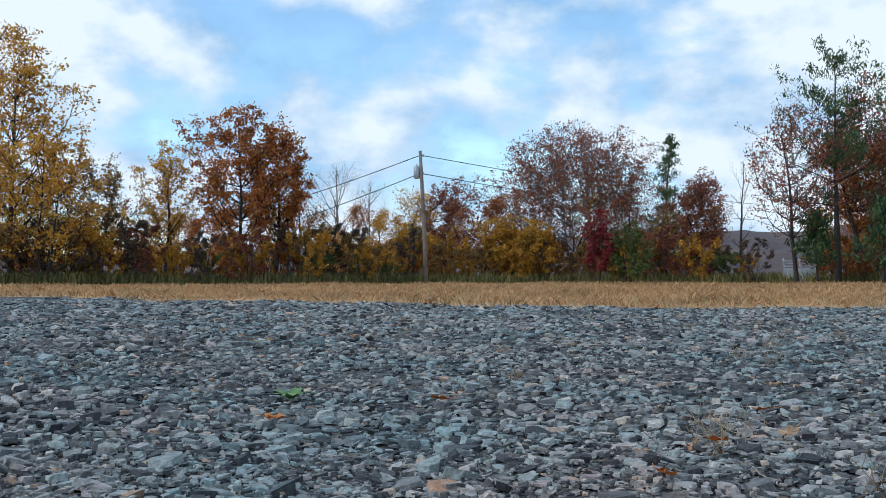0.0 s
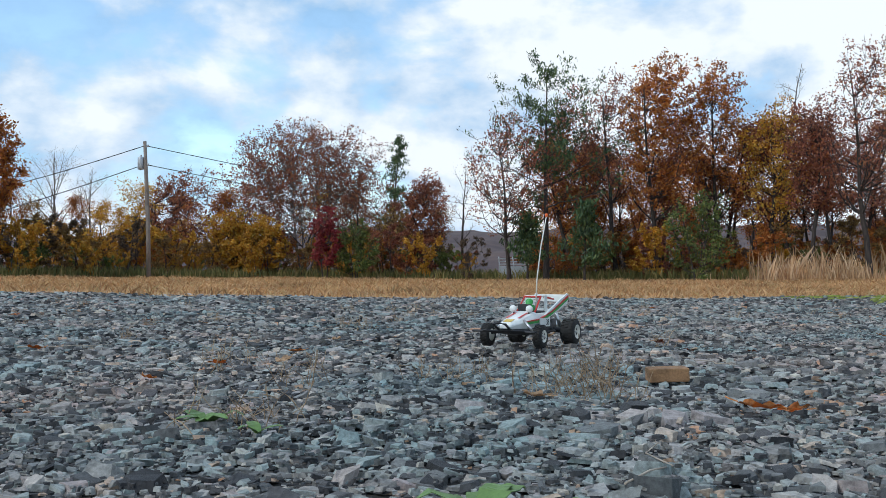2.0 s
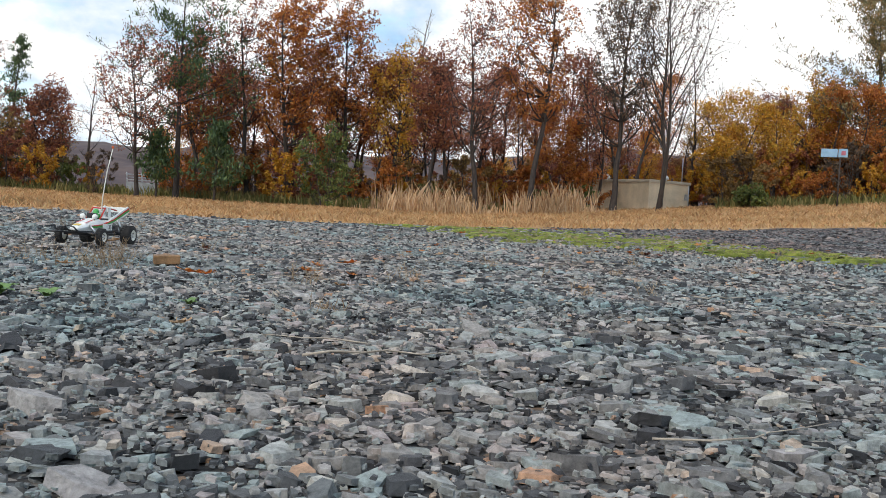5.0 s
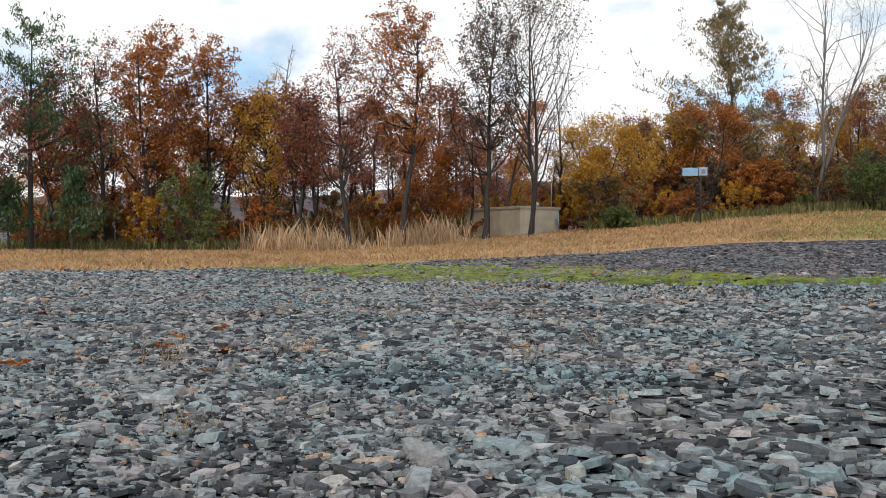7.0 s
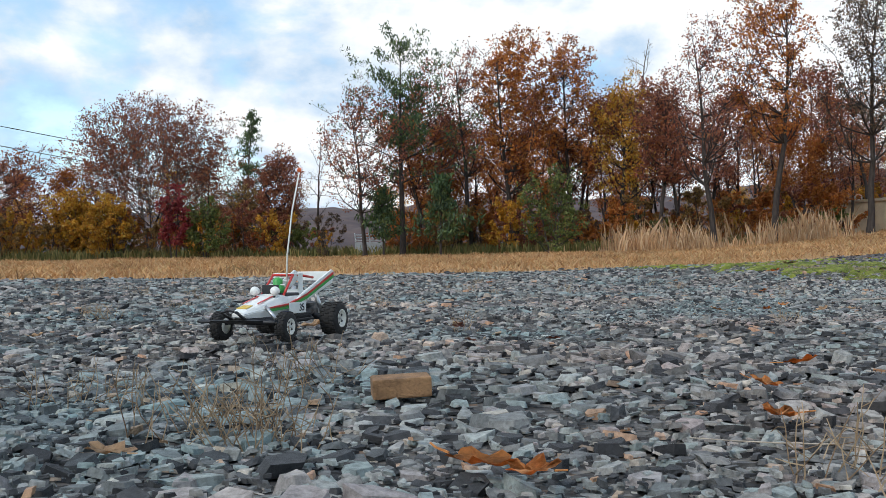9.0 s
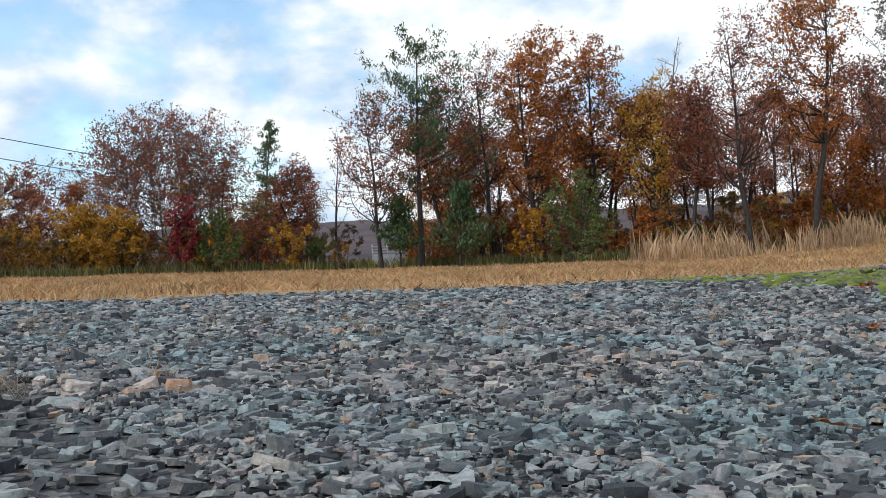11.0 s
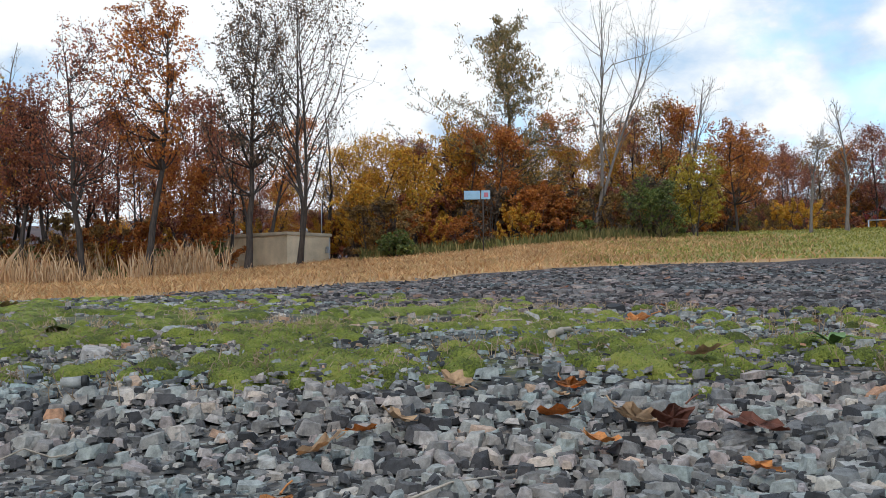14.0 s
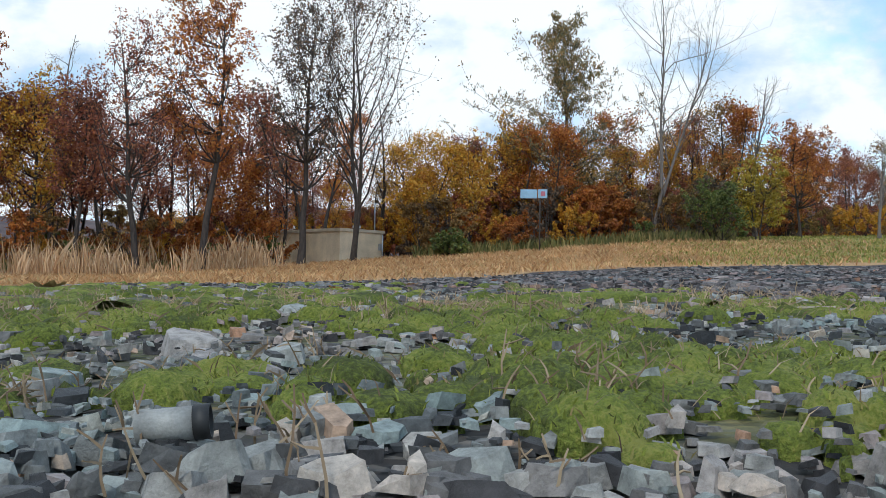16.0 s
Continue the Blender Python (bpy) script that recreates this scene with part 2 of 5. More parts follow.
# ---- ground ----
def ground_material():
    m, n, l, b = mat("ground_mat", 0.9)
    geo = n.new("ShaderNodeNewGeometry")
    pos = geo.outputs["Position"]
    at = n.new("ShaderNodeAttribute")
    at.attribute_name = "cover"
    sep = n.new("ShaderNodeSeparateColor")
    l.new(at.outputs["Color"], sep.inputs["Color"])
    # gravel: crushed slate seen as cells
    vo = n.new("ShaderNodeTexVoronoi")
    vo.inputs["Scale"].default_value = 70
    l.new(pos, vo.inputs["Vector"])
    sc = n.new("ShaderNodeSeparateColor")
    l.new(vo.outputs["Color"], sc.inputs["Color"])
    gr = ramp_node(n, [(0.0, (0.025, 0.024, 0.024)), (0.35, (0.065, 0.063, 0.06)), (0.7, (0.12, 0.115, 0.105)), (0.92, (0.22, 0.215, 0.20)), (1.0, (0.20, 0.13, 0.08))])
    l.new(sc.outputs["Red"], gr.inputs["Fac"])
    big = noise_node(n, l, 0.7, 5, 0.6, pos)
    tint = n.new("ShaderNodeMix")
    tint.data_type, tint.blend_type = "RGBA", "MULTIPLY"
    br = ramp_node(n, [(0.3, (0.62, 0.60, 0.62)), (0.7, (1.1, 1.05, 1.0))])
    l.new(big.outputs["Fac"], br.inputs["Fac"])
    tint.inputs["Factor"].default_value = 1.0
    l.new(gr.outputs["Color"], tint.inputs["A"])
    l.new(br.outputs["Color"], tint.inputs["B"])
    wet = n.new("ShaderNodeMix")
    wet.data_type, wet.blend_type = "RGBA", "MULTIPLY"
    l.new(at.outputs["Alpha"], wet.inputs["Factor"])
    l.new(tint.outputs["Result"], wet.inputs["A"])
    wet.inputs["B"].default_value = (0.60, 0.52, 0.54, 1)
    # dry grass, lawn, moss and leaf litter
    g1, g2 = noise_node(n, l, 1.1, 6, 0.65, pos), noise_node(n, l, 14, 5, 0.7, pos)
    mixn = n.new("ShaderNodeMath")
    mixn.operation = "MULTIPLY_ADD"
    mixn.inputs[1].default_value = 0.5
    l.new(g2.outputs["Fac"], mixn.inputs[0])
    l.new(g1.outputs["Fac"], mixn.inputs[2])
    dry = ramp_node(n, [(0.45, (0.25, 0.135, 0.055)), (0.75, (0.44, 0.25, 0.105)), (1.0, (0.54, 0.36, 0.18))])
    lawn = ramp_node(n, [(0.45, (0.14, 0.14, 0.03)), (0.75, (0.25, 0.23, 0.05)), (1.0, (0.38, 0.28, 0.08))])
    moss = ramp_node(n, [(0.5, (0.06, 0.065, 0.02)), (0.85, (0.15, 0.165, 0.04)), (1.0, (0.22, 0.17, 0.08))])
    for r in (dry, lawn, moss):
        l.new(mixn.outputs["Value"], r.inputs["Fac"])
    last = wet.outputs["Result"]
    for channel, r in (("Blue", moss), ("Red", dry), ("Green", lawn)):
        # the border of each cover is broken up by the noise
        e = n.new("ShaderNodeMath")
        e.operation = "MULTIPLY_ADD"
        e.inputs[1].default_value = 0.9
        l.new(g1.outputs["Fac"], e.inputs[0])
        e2 = n.new("ShaderNodeMath")
        e2.operation = "MULTIPLY_ADD"
        e2.inputs[1].default_value = 0.5
        l.new(g2.outputs["Fac"], e2.inputs[0])
        l.new(e.outputs["Value"], e2.inputs[2])
        e.inputs[2].default_value = -0.72
        s = n.new("ShaderNodeMath")
        s.operation = "ADD"
        l.new(sep.outputs[channel], s.inputs[0])
        l.new(e2.outputs["Value"], s.inputs[1])
        f = n.new("ShaderNodeMapRange")
        f.inputs["From Min"].default_value, f.inputs["From Max"].default_value = 0.4, 0.6
        l.new(s.outputs["Value"], f.inputs["Value"])
        mx = n.new("ShaderNodeMix")
        mx.data_type = "RGBA"
        l.new(f.outputs["Result"], mx.inputs["Factor"])
        l.new(last, mx.inputs["A"])
        l.new(r.outputs["Color"], mx.inputs["B"])
        last = mx.outputs["Result"]
    l.new(last, b.inputs["Base Color"])
    hh = n.new("ShaderNodeMath")
    hh.operation = "MULTIPLY_ADD"
    hh.inputs[1].default_value = 0.6
    l.new(g2.outputs["Fac"], hh.inputs[0])
    l.new(vo.outputs["Distance"], hh.inputs[2])
    bumped(n, l, b, hh.outputs["Value"], 0.8, 0.015)
    return m


def moss_amount(x, y):
    """How mossy the gravel is: a band that runs along the old wheel track."""
    x, y = np.asarray(x, float), np.asarray(y, float)
    near = moss_line(y)
    wide = np.interp(y, [5, 8, 11, 14], [2.6, 2.4, 2.6, 1.6])
    d = x - near
    wob = 0.35 * np.sin(x * 2.1 + y * 1.3) + 0.25 * np.sin(x * 4.7 - y * 3.1)
    return smooth(-0.1, 0.25, d) * (1 - 0.75 * smooth(wide * 0.45, wide, d + wob)) * (1 - smooth(13, 16, y)) * smooth(3.0, 5.0, y)


def track(x, y):
    """The damp wheel track between the moss and the grass."""
    d = np.asarray(x, float) - moss_line(y)
    return smooth(1.5, 2.6, d + 0.4 * np.sin(np.asarray(y) * 1.7)) * smooth(4.0, 6.0, y)


def build_ground():
    def axis(lo, hi, fine_lo, fine_hi, step):
        a = list(np.arange(fine_lo, fine_hi, step))
        s, v = step, fine_hi
        while v < hi:
            a.append(v)
            s *= 1.13
            v += s
        s, v = step, fine_lo - step
        while v > lo:
            a.insert(0, v)
            s *= 1.13
            v -= s
        return np.array([lo, *a, hi])
    xs, ys = axis(-2500, 2500, -6, 14, 0.16), axis(-1500, 3000, -2, 20, 0.16)
    X, Y = np.meshgrid(xs, ys)
    Z = land(X, Y)
    nx, ny = len(xs), len(ys)
    verts = np.stack([X, Y, Z], -1).reshape(-1, 3)
    i = (np.arange(ny - 1)[:, None] * nx + np.arange(nx - 1)[None]).ravel()
    loops = np.stack([i, i + 1, i + nx + 1, i + nx], -1).ravel()
    me = array_mesh("ground", verts, loops, np.full(len(i), 4), ground_material())
    me.polygons.foreach_set("use_smooth", [True] * len(me.polygons))
    x, y = verts[:, 0], verts[:, 1]
    d = y - grass_edge(x)
    bearing = np.degrees(np.arctan2(x - 3.5, y - 4.0))
    dry = smooth(-0.8, 0.9, d)
    lawn = smooth(0.5, 2.5, d) * smooth(38, 50, bearing) * (1 - smooth(120, 150, bearing))
    c = np.zeros((len(x), 4), np.float32)
    c[:, 0], c[:, 1], c[:, 2], c[:, 3] = dry, lawn, moss_amount(x, y) * 0.5, track(x, y)
    a = me.color_attributes.new("cover", "FLOAT_COLOR", "POINT")
    a.data.foreach_set("color", c.ravel())
    ob = new("ground", me)
    tagged(ob, "grey crushed slate gravel running into dry tan grass and lawn", "ground", kind="structure")


build_ground()


# ---- trees ----
def tube(verts, faces, pts, radii, sides=5):
    """Adds a tapered bent tube to a growing mesh."""
    pts = [Vector(p) for p in pts]
    base = len(verts)
    for i, p in enumerate(pts):
        d = (pts[min(i + 1, len(pts) - 1)] - pts[max(i - 1, 0)]).normalized()
        a = d.orthogonal().normalized()
        c = d.cross(a)
        for k in range(sides):
            w = 2 * math.pi * k / sides
            verts.append(tuple(p + (a * math.cos(w) + c * math.sin(w)) * radii[i]))
    for i in range(len(pts) - 1):
        for k in range(sides):
            k2 = (k + 1) % sides
            q = base + i * sides
            faces.append((q + k, q + k2, q + sides + k2, q + sides + k))
    q = base + (len(pts) - 1) * sides
    faces.append(tuple(q + k for k in range(sides)))


def leaf_mesh(name, centres, size, rng, material, aim=None, slim=0.6):
    """Small pointed leaves round the given centres, each turned its own way."""
    c = np.asarray(centres)
    n = len(c)
    a = rng.normal(size=(n, 3))
    if aim is not None:
        a = a * 0.35 + aim
    a /= np.linalg.norm(a, axis=1, keepdims=True)
    s = rng.normal(size=(n, 3))
    s = np.cross(a, s)
    s /= np.linalg.norm(s, axis=1, keepdims=True) + 1e-9
    L = size * rng.uniform(0.6, 1.35, (n, 1))
    v = np.stack([c - a * L * 0.5, c + s * L * slim * 0.5, c + a * L * 0.5, c - s * L * slim * 0.5], 1).reshape(-1, 3)
    return array_mesh(name, v, np.arange(4 * n), np.full(n, 4), material)


def wander(p, d, length, steps, rng, bend=0.25, lift=0.0):
    pts, q, v = [np.array(p)], np.array(p, float), np.array(d, float)
    for _ in range(steps):
        v = v + rng.normal(size=3) * bend * 0.5 + np.array([0, 0, lift])
        v /= np.linalg.norm(v)
        q = q + v * length / steps
        pts.append(q.copy())
    return pts


def broad_tree(seed, height, width, leaf, leaves, bare_below=0.3, stems=1, shape="oval", leaf_size=0.2, bark=None, limbs=16, spread=0.5, twig_up=0.12, fork=0.0, fine=2):
    """A leafy or bare tree: tapered stem, limbs, branches and twigs, and leaves in loose tufts at the twigs."""
    rng = np.random.default_rng(seed)
    verts, faces, tips = [], [], []
    rad = 0.0125 * height + 0.035
    for s in range(stems):
        lean = rng.normal(size=2) * (0.06 + 0.16 * (stems > 1) + fork)
        top = height * (1.0 if s == 0 else rng.uniform(0.78, 0.98))
        stem = wander((rng.normal() * 0.12 * (stems > 1), rng.normal() * 0.12 * (stems > 1), -0.25), (lean[0], lean[1], 1), top + 0.25, 9, rng, 0.13, 0.03)
        sr = [rad / stems ** 0.5 * (1 - 0.93 * (i / 9) ** 0.8) for i in range(10)]
        sr[0] *= 1.35
        tube(verts, faces, stem, sr, 6)
        stem_a = np.array(stem)
        for i in range(limbs // stems + 1):
            f = bare_below + (0.97 - bare_below) * (i + rng.uniform(0, 0.8)) / (limbs // stems + 1)
            f = min(f, 0.97)
            k = f * 9
            p = stem_a[int(k)] * (1 - k % 1) + stem_a[min(int(k) + 1, 9)] * (k % 1)
            u = (f - bare_below) / (1 - bare_below)
            prof = {"oval": math.sin(math.pi * (0.18 + 0.78 * u)) ** 0.8, "round": math.sqrt(max(0.05, 1 - (2 * u - 0.75) ** 2 * 0.6)), "vase": 0.45 + 0.6 * u - 0.55 * u ** 4, "spire": 1.05 - u}[shape]
            a = rng.uniform(0, 2 * math.pi)
            up = {"oval": 0.75, "round": 0.8, "vase": 1.3, "spire": 0.25}[shape] * rng.uniform(0.6, 1.4)
            d = np.array([math.cos(a), math.sin(a), up])
            ln = max(0.5, width * 0.5 * prof * rng.uniform(0.75, 1.2) * math.sqrt(1 + up * up * 0.6))
            ln = min(ln, (height * 0.92 - p[2]) / max(0.3, up / math.sqrt(1 + up * up)) if up > 0.3 else ln)
            ln = max(ln, 0.3)
            limb = wander(p, d / np.linalg.norm(d), ln, 5, rng, 0.30, twig_up * 0.5)
            lr = max(0.012, sr[int(k)] * 0.5)
            tube(verts, faces, limb, [lr * (1 - 0.75 * j / 5) for j in range(6)], 4)
            for j in range(2, 6):
                for _ in range(2 if fine else 1):
                    dd = rng.normal(size=3) * 0.8 + (limb[j] - limb[j - 1]) / (ln / 5) + np.array([0, 0, twig_up * 2])
                    tl = ln * rng.uniform(0.18, 0.42)
                    tw = wander(limb[j], dd / np.linalg.norm(dd), tl, 3, rng, 0.35, twig_up)
                    tr = max(0.007, lr * 0.3)
                    tube(verts, faces, tw, [tr, tr * 0.75, tr * 0.5, tr * 0.3], 3)
                    tips += [tw[1], tw[2], tw[3]]
                    for _ in range(fine):
                        dd = rng.normal(size=3) * 0.9 + np.array([0, 0, 0.4 + twig_up])
                        t2 = wander(tw[rng.integers(1, 4)], dd / np.linalg.norm(dd), tl * 0.6, 2, rng, 0.4, twig_up)
                        tube(verts, faces, t2, [tr * 0.6, tr * 0.45, tr * 0.25], 3)
                        tips += [t2[1], t2[2]]
    trunk = raw_mesh("trunk", verts, faces, bark or BARK, True)
    leaves, leaf_size = int(leaves * 1.9), leaf_size * 0.74
    crown = None
    if leaves:
        tips = np.array(tips)
        w = rng.uniform(0, 1, len(tips)) ** 2.0
        pick = rng.choice(len(tips), leaves, p=w / w.sum())
        c = tips[pick] + rng.normal(size=(leaves, 3)) * spread * min(1.0, height / 7) * np.array([1, 1, 0.7]) * 0.55
        c = c[c[:, 2] > 0.1]
        crown = leaf_mesh("crown", c, leaf_size, rng, LEAF[leaf])
    return trunk, crown


def crown_tree(seed, height, width, leaf, leaves, bare_below=0.3, stems=1, leaf_size=0.14, bark=None, limbs=46, tuft=0.3, flat_base=0.75):
    """A full-crowned tree: limbs curve up from the stems to the outline of the crown and end in tufts of leaves."""
    rng = np.random.default_rng(seed)
    verts, faces, tips = [], [], []
    rad = 0.0115 * height + 0.03
    lines = []
    for s in range(stems):
        a = 2 * math.pi * (s + rng.uniform(0, 0.6)) / stems
        out = 0.0 if stems == 1 else width * 0.13
        top = height * (0.88 if stems == 1 else rng.uniform(0.66, 0.8))
        stem = wander((math.cos(a) * 0.1 * (stems > 1), math.sin(a) * 0.1 * (stems > 1), -0.25), (math.cos(a) * out / height * 2, math.sin(a) * out / height * 2, 1), top, 9, rng, 0.12, 0.03)
        sr = [rad / stems ** 0.5 * (1 - 0.85 * (i / 9) ** 0.9) for i in range(10)]
        sr[0] *= 1.35
        tube(verts, faces, stem, sr, 6)
        lines.append((np.array(stem), sr))
    mid_z, half = height * (1 + bare_below) / 2, height * (1 - bare_below) / 2
    golden = math.pi * (3 - math.sqrt(5))
    for i in range(limbs):
        # ends spread evenly over the crown, a few of them inside it
        u = -flat_base + (1 + flat_base) * (i + 0.5) / limbs
        ring, a = math.sqrt(max(0.0, 1 - u * u)), golden * i + rng.normal() * 0.25
        k = rng.uniform(0.62, 1.0) if i % 3 else rng.uniform(0.35, 0.75)
        end = np.array([math.cos(a) * ring * width * 0.5 * k, math.sin(a) * ring * width * 0.5 * k, mid_z + u * half * (0.75 + 0.25 * k)])
        stem, sr = lines[int(np.argmin([np.hypot(*(ln[-1][:2] - end[:2])) for ln, _ in lines]))]
        hz = max(bare_below * height * 0.8, min(end[2] - np.hypot(end[0], end[1]) * rng.uniform(0.5, 0.95), height * 0.8))
        j = min(8, max(1, int(np.searchsorted(stem[:, 2], hz)) - 1))
        p = stem[j]
        span = end - p
        ln = np.linalg.norm(span)
        bow = np.array([span[0] * 0.12, span[1] * 0.12, -0.10 * ln]) + rng.normal(size=3) * 0.05 * ln
        pts = [p + span * (q / 5) + bow * math.sin(math.pi * q / 5) for q in range(6)]
        lr = max(0.024, sr[j] * 0.5)
        tube(verts, faces, pts, [lr * (1 - 0.8 * q / 5) for q in range(6)], 4)
        for q in (2, 3, 4, 5):
            for _ in range(3):
                d = rng.normal(size=3) + span / ln * 0.8 + np.array([0, 0, 0.35])
                tl = min(1.3, ln * 0.3) * rng.uniform(0.5, 1.1)
                tw = wander(pts[q], d / np.linalg.norm(d), tl, 2, rng, 0.4, 0.1)
                tube(verts, faces, tw, [max(0.013, lr * 0.32), 0.011, 0.007], 3)
                if q > 2 or rng.uniform() < 0.35:
                    tips += [tw[1], tw[2], tw[2]]
    crown = None
    if leaves:
        tips = np.array(tips)
        w = rng.uniform(0.02, 1, len(tips)) ** 2.4
        pick = rng.choice(len(tips), leaves, p=w / w.sum())
        c = tips[pick] + rng.normal(size=(leaves, 3)) * tuft * np.array([1, 1, 0.6]) * min(1.0, 0.35 + height / 14)
        crown = leaf_mesh("crown", c[c[:, 2] > 0.15], leaf_size, rng, LEAF[leaf])
    return raw_mesh("trunk", verts, faces, bark or BARK, True), crown


def pine_tree(seed, height, width, leaf="needle", leaves=5200, bare_below=0.3, ragged=0.5, tuft=0.24, gaps=0.25):
    """A conifer: straight stem, uneven whorls of drooping limbs that end in brushes of needles."""
    rng = np.random.default_rng(seed)
    verts, faces, tips = [], [], []
    stem = wander((0, 0, -0.25), (rng.normal() * 0.03, rng.normal() * 0.03, 1), height + 0.2, 10, rng, 0.06, 0.02)
    rad = 0.012 * height + 0.02
    tube(verts, faces, stem, [rad * (1.2 - 1.12 * (i / 10) ** 0.9) for i in range(11)], 6)
    stem_a = np.array(stem)
    n = max(5, int(height * 2.0))
    for i in range(n):
        f = bare_below + (0.985 - bare_below) * i / (n - 1)
        u = (f - bare_below) / (1 - bare_below)
        k = min(f * 10, 9.99)
        p = stem_a[int(k)] * (1 - k % 1) + stem_a[int(k) + 1] * (k % 1)
        a0 = rng.uniform(0, 6.28)
        for j in range(4):
            if rng.uniform() < gaps:
                continue
            a = a0 + j * 1.57 + rng.normal() * 0.35
            ln = max(0.3, width * 0.5 * (1.0 - 0.8 * u ** 1.3) * (0.75 + 0.35 * math.sin(i * 1.9)) * rng.uniform(1 - ragged, 1 + ragged * 0.35))
            limb = wander(p, (math.cos(a), math.sin(a), 0.28 + 0.3 * u), ln, 4, rng, 0.2, 0.06)
            lr = max(0.01, rad * 0.28 * (1 - u))
            tube(verts, faces, limb, [lr, lr * 0.8, lr * 0.6, lr * 0.45, lr * 0.25], 3)
            for q in range(1, 5):
                for _ in range(3):
                    d = rng.normal(size=3) * np.array([1, 1, 0.5]) + np.array([math.cos(a), math.sin(a), 0.5]) * 0.8
                    tw = wander(limb[q], d / np.linalg.norm(d), ln * rng.uniform(0.12, 0.28) + 0.08, 2, rng, 0.3, 0.08)
                    tube(verts, faces, tw, [lr * 0.35, lr * 0.25, lr * 0.15], 3)
                    tips += [tw[1], tw[2]]
    tips = np.array(tips)
    pick = rng.integers(0, len(tips), leaves)
    c = tips[pick] + rng.normal(size=(leaves, 3)) * 0.11
    return raw_mesh("trunk", verts, faces, BARK, True), leaf_mesh("crown", c, tuft, rng, LEAF[leaf], aim=np.array([0, 0, 0.5]), slim=0.3)


def plant_tree(meshes, x, y, turn=0.0, scale=1.0, label="", name="tree", category="tree", group=""):
    e = new(name)
    for me, nm in zip(meshes, ("trunk", "crown")):
        if me:
            o = new(nm, me)
            o.parent = e
    e.matrix_world = pose(x, y, land1(x, y), 0, 0, turn) @ Matrix.Scale(scale, 4)
    tagged(e, label, category, group)
    return e


def top_at(x, y, top):
    return top - land1(x, y)


KINDS = {
    # kind: leaf, leaves, first limb, stems, outline, leaf size, limbs, spread, label
    "gold": ("gold", 4200, 0.12, 2, "oval", 0.19, 18, 0.55, "small tree full of golden orange autumn leaves"),
    "gold_tall": ("gold", 6500, 0.18, 1, "oval", 0.2, 26, 0.7, "tall tree full of golden yellow autumn leaves"),
    "goldthin": ("gold", 2800, 0.25, 1, "oval", 0.17, 18, 0.5, "slim tree with thinning golden leaves"),
    "brown": ("brown", 3000, 0.22, 1, "oval", 0.17, 18, 0.5, "slim tree with dull brown autumn leaves"),
    "rust": ("rust", 6000, 0.30, 1, "oval", 0.2, 20, 0.5, "oak with rust-orange autumn leaves on dark limbs"),
    "rustsparse": ("rust", 4300, 0.33, 1, "oval", 0.18, 22, 0.45, "tall oak with sparse rust-red leaves"),
    "maroon": ("maroon", 3800, 0.3, 1, "oval", 0.17, 20, 0.45, "tree with thin dull maroon autumn leaves"),
    "maroonbare": ("maroon", 2300, 0.3, 1, "oval", 0.16, 22, 0.4, "half-bare tree with a few maroon leaves"),
    "crimson": ("crimson", 2400, 0.15, 2, "oval", 0.17, 14, 0.4, "small tree with deep crimson autumn leaves"),
    "green": ("green", 2600, 0.06, 3, "oval", 0.16, 16, 0.35, "bushy shrub with green leaves turning yellow"),
    "darkgreen": ("green", 3600, 0.04, 3, "round", 0.15, 18, 0.35, "dense dark green shrub at the wood's edge"),
    "yellow": ("yellow", 3600, 0.1, 2, "oval", 0.18, 18, 0.5, "small tree full of bright yellow leaves"),
    "bare": (None, 0, 0.25, 1, "vase", 0.1, 24, 0.3, "leafless grey tree with fine upright twigs"),
    "goldbare": ("gold", 1300, 0.25, 2, "vase", 0.15, 22, 0.4, "nearly bare tree with a few golden leaves"),
    "darksparse": ("dark", 3600, 0.30, 1, "oval", 0.17, 30, 0.4, "tall dark tree with scattered small leaves"),
}


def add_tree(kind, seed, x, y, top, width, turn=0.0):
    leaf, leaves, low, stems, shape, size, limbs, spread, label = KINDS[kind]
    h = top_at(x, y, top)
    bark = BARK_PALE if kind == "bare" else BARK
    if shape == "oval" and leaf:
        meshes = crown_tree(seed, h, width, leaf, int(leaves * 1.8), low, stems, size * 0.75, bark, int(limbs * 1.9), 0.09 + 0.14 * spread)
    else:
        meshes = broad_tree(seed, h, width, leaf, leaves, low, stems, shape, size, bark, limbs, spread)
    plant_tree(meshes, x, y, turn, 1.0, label)


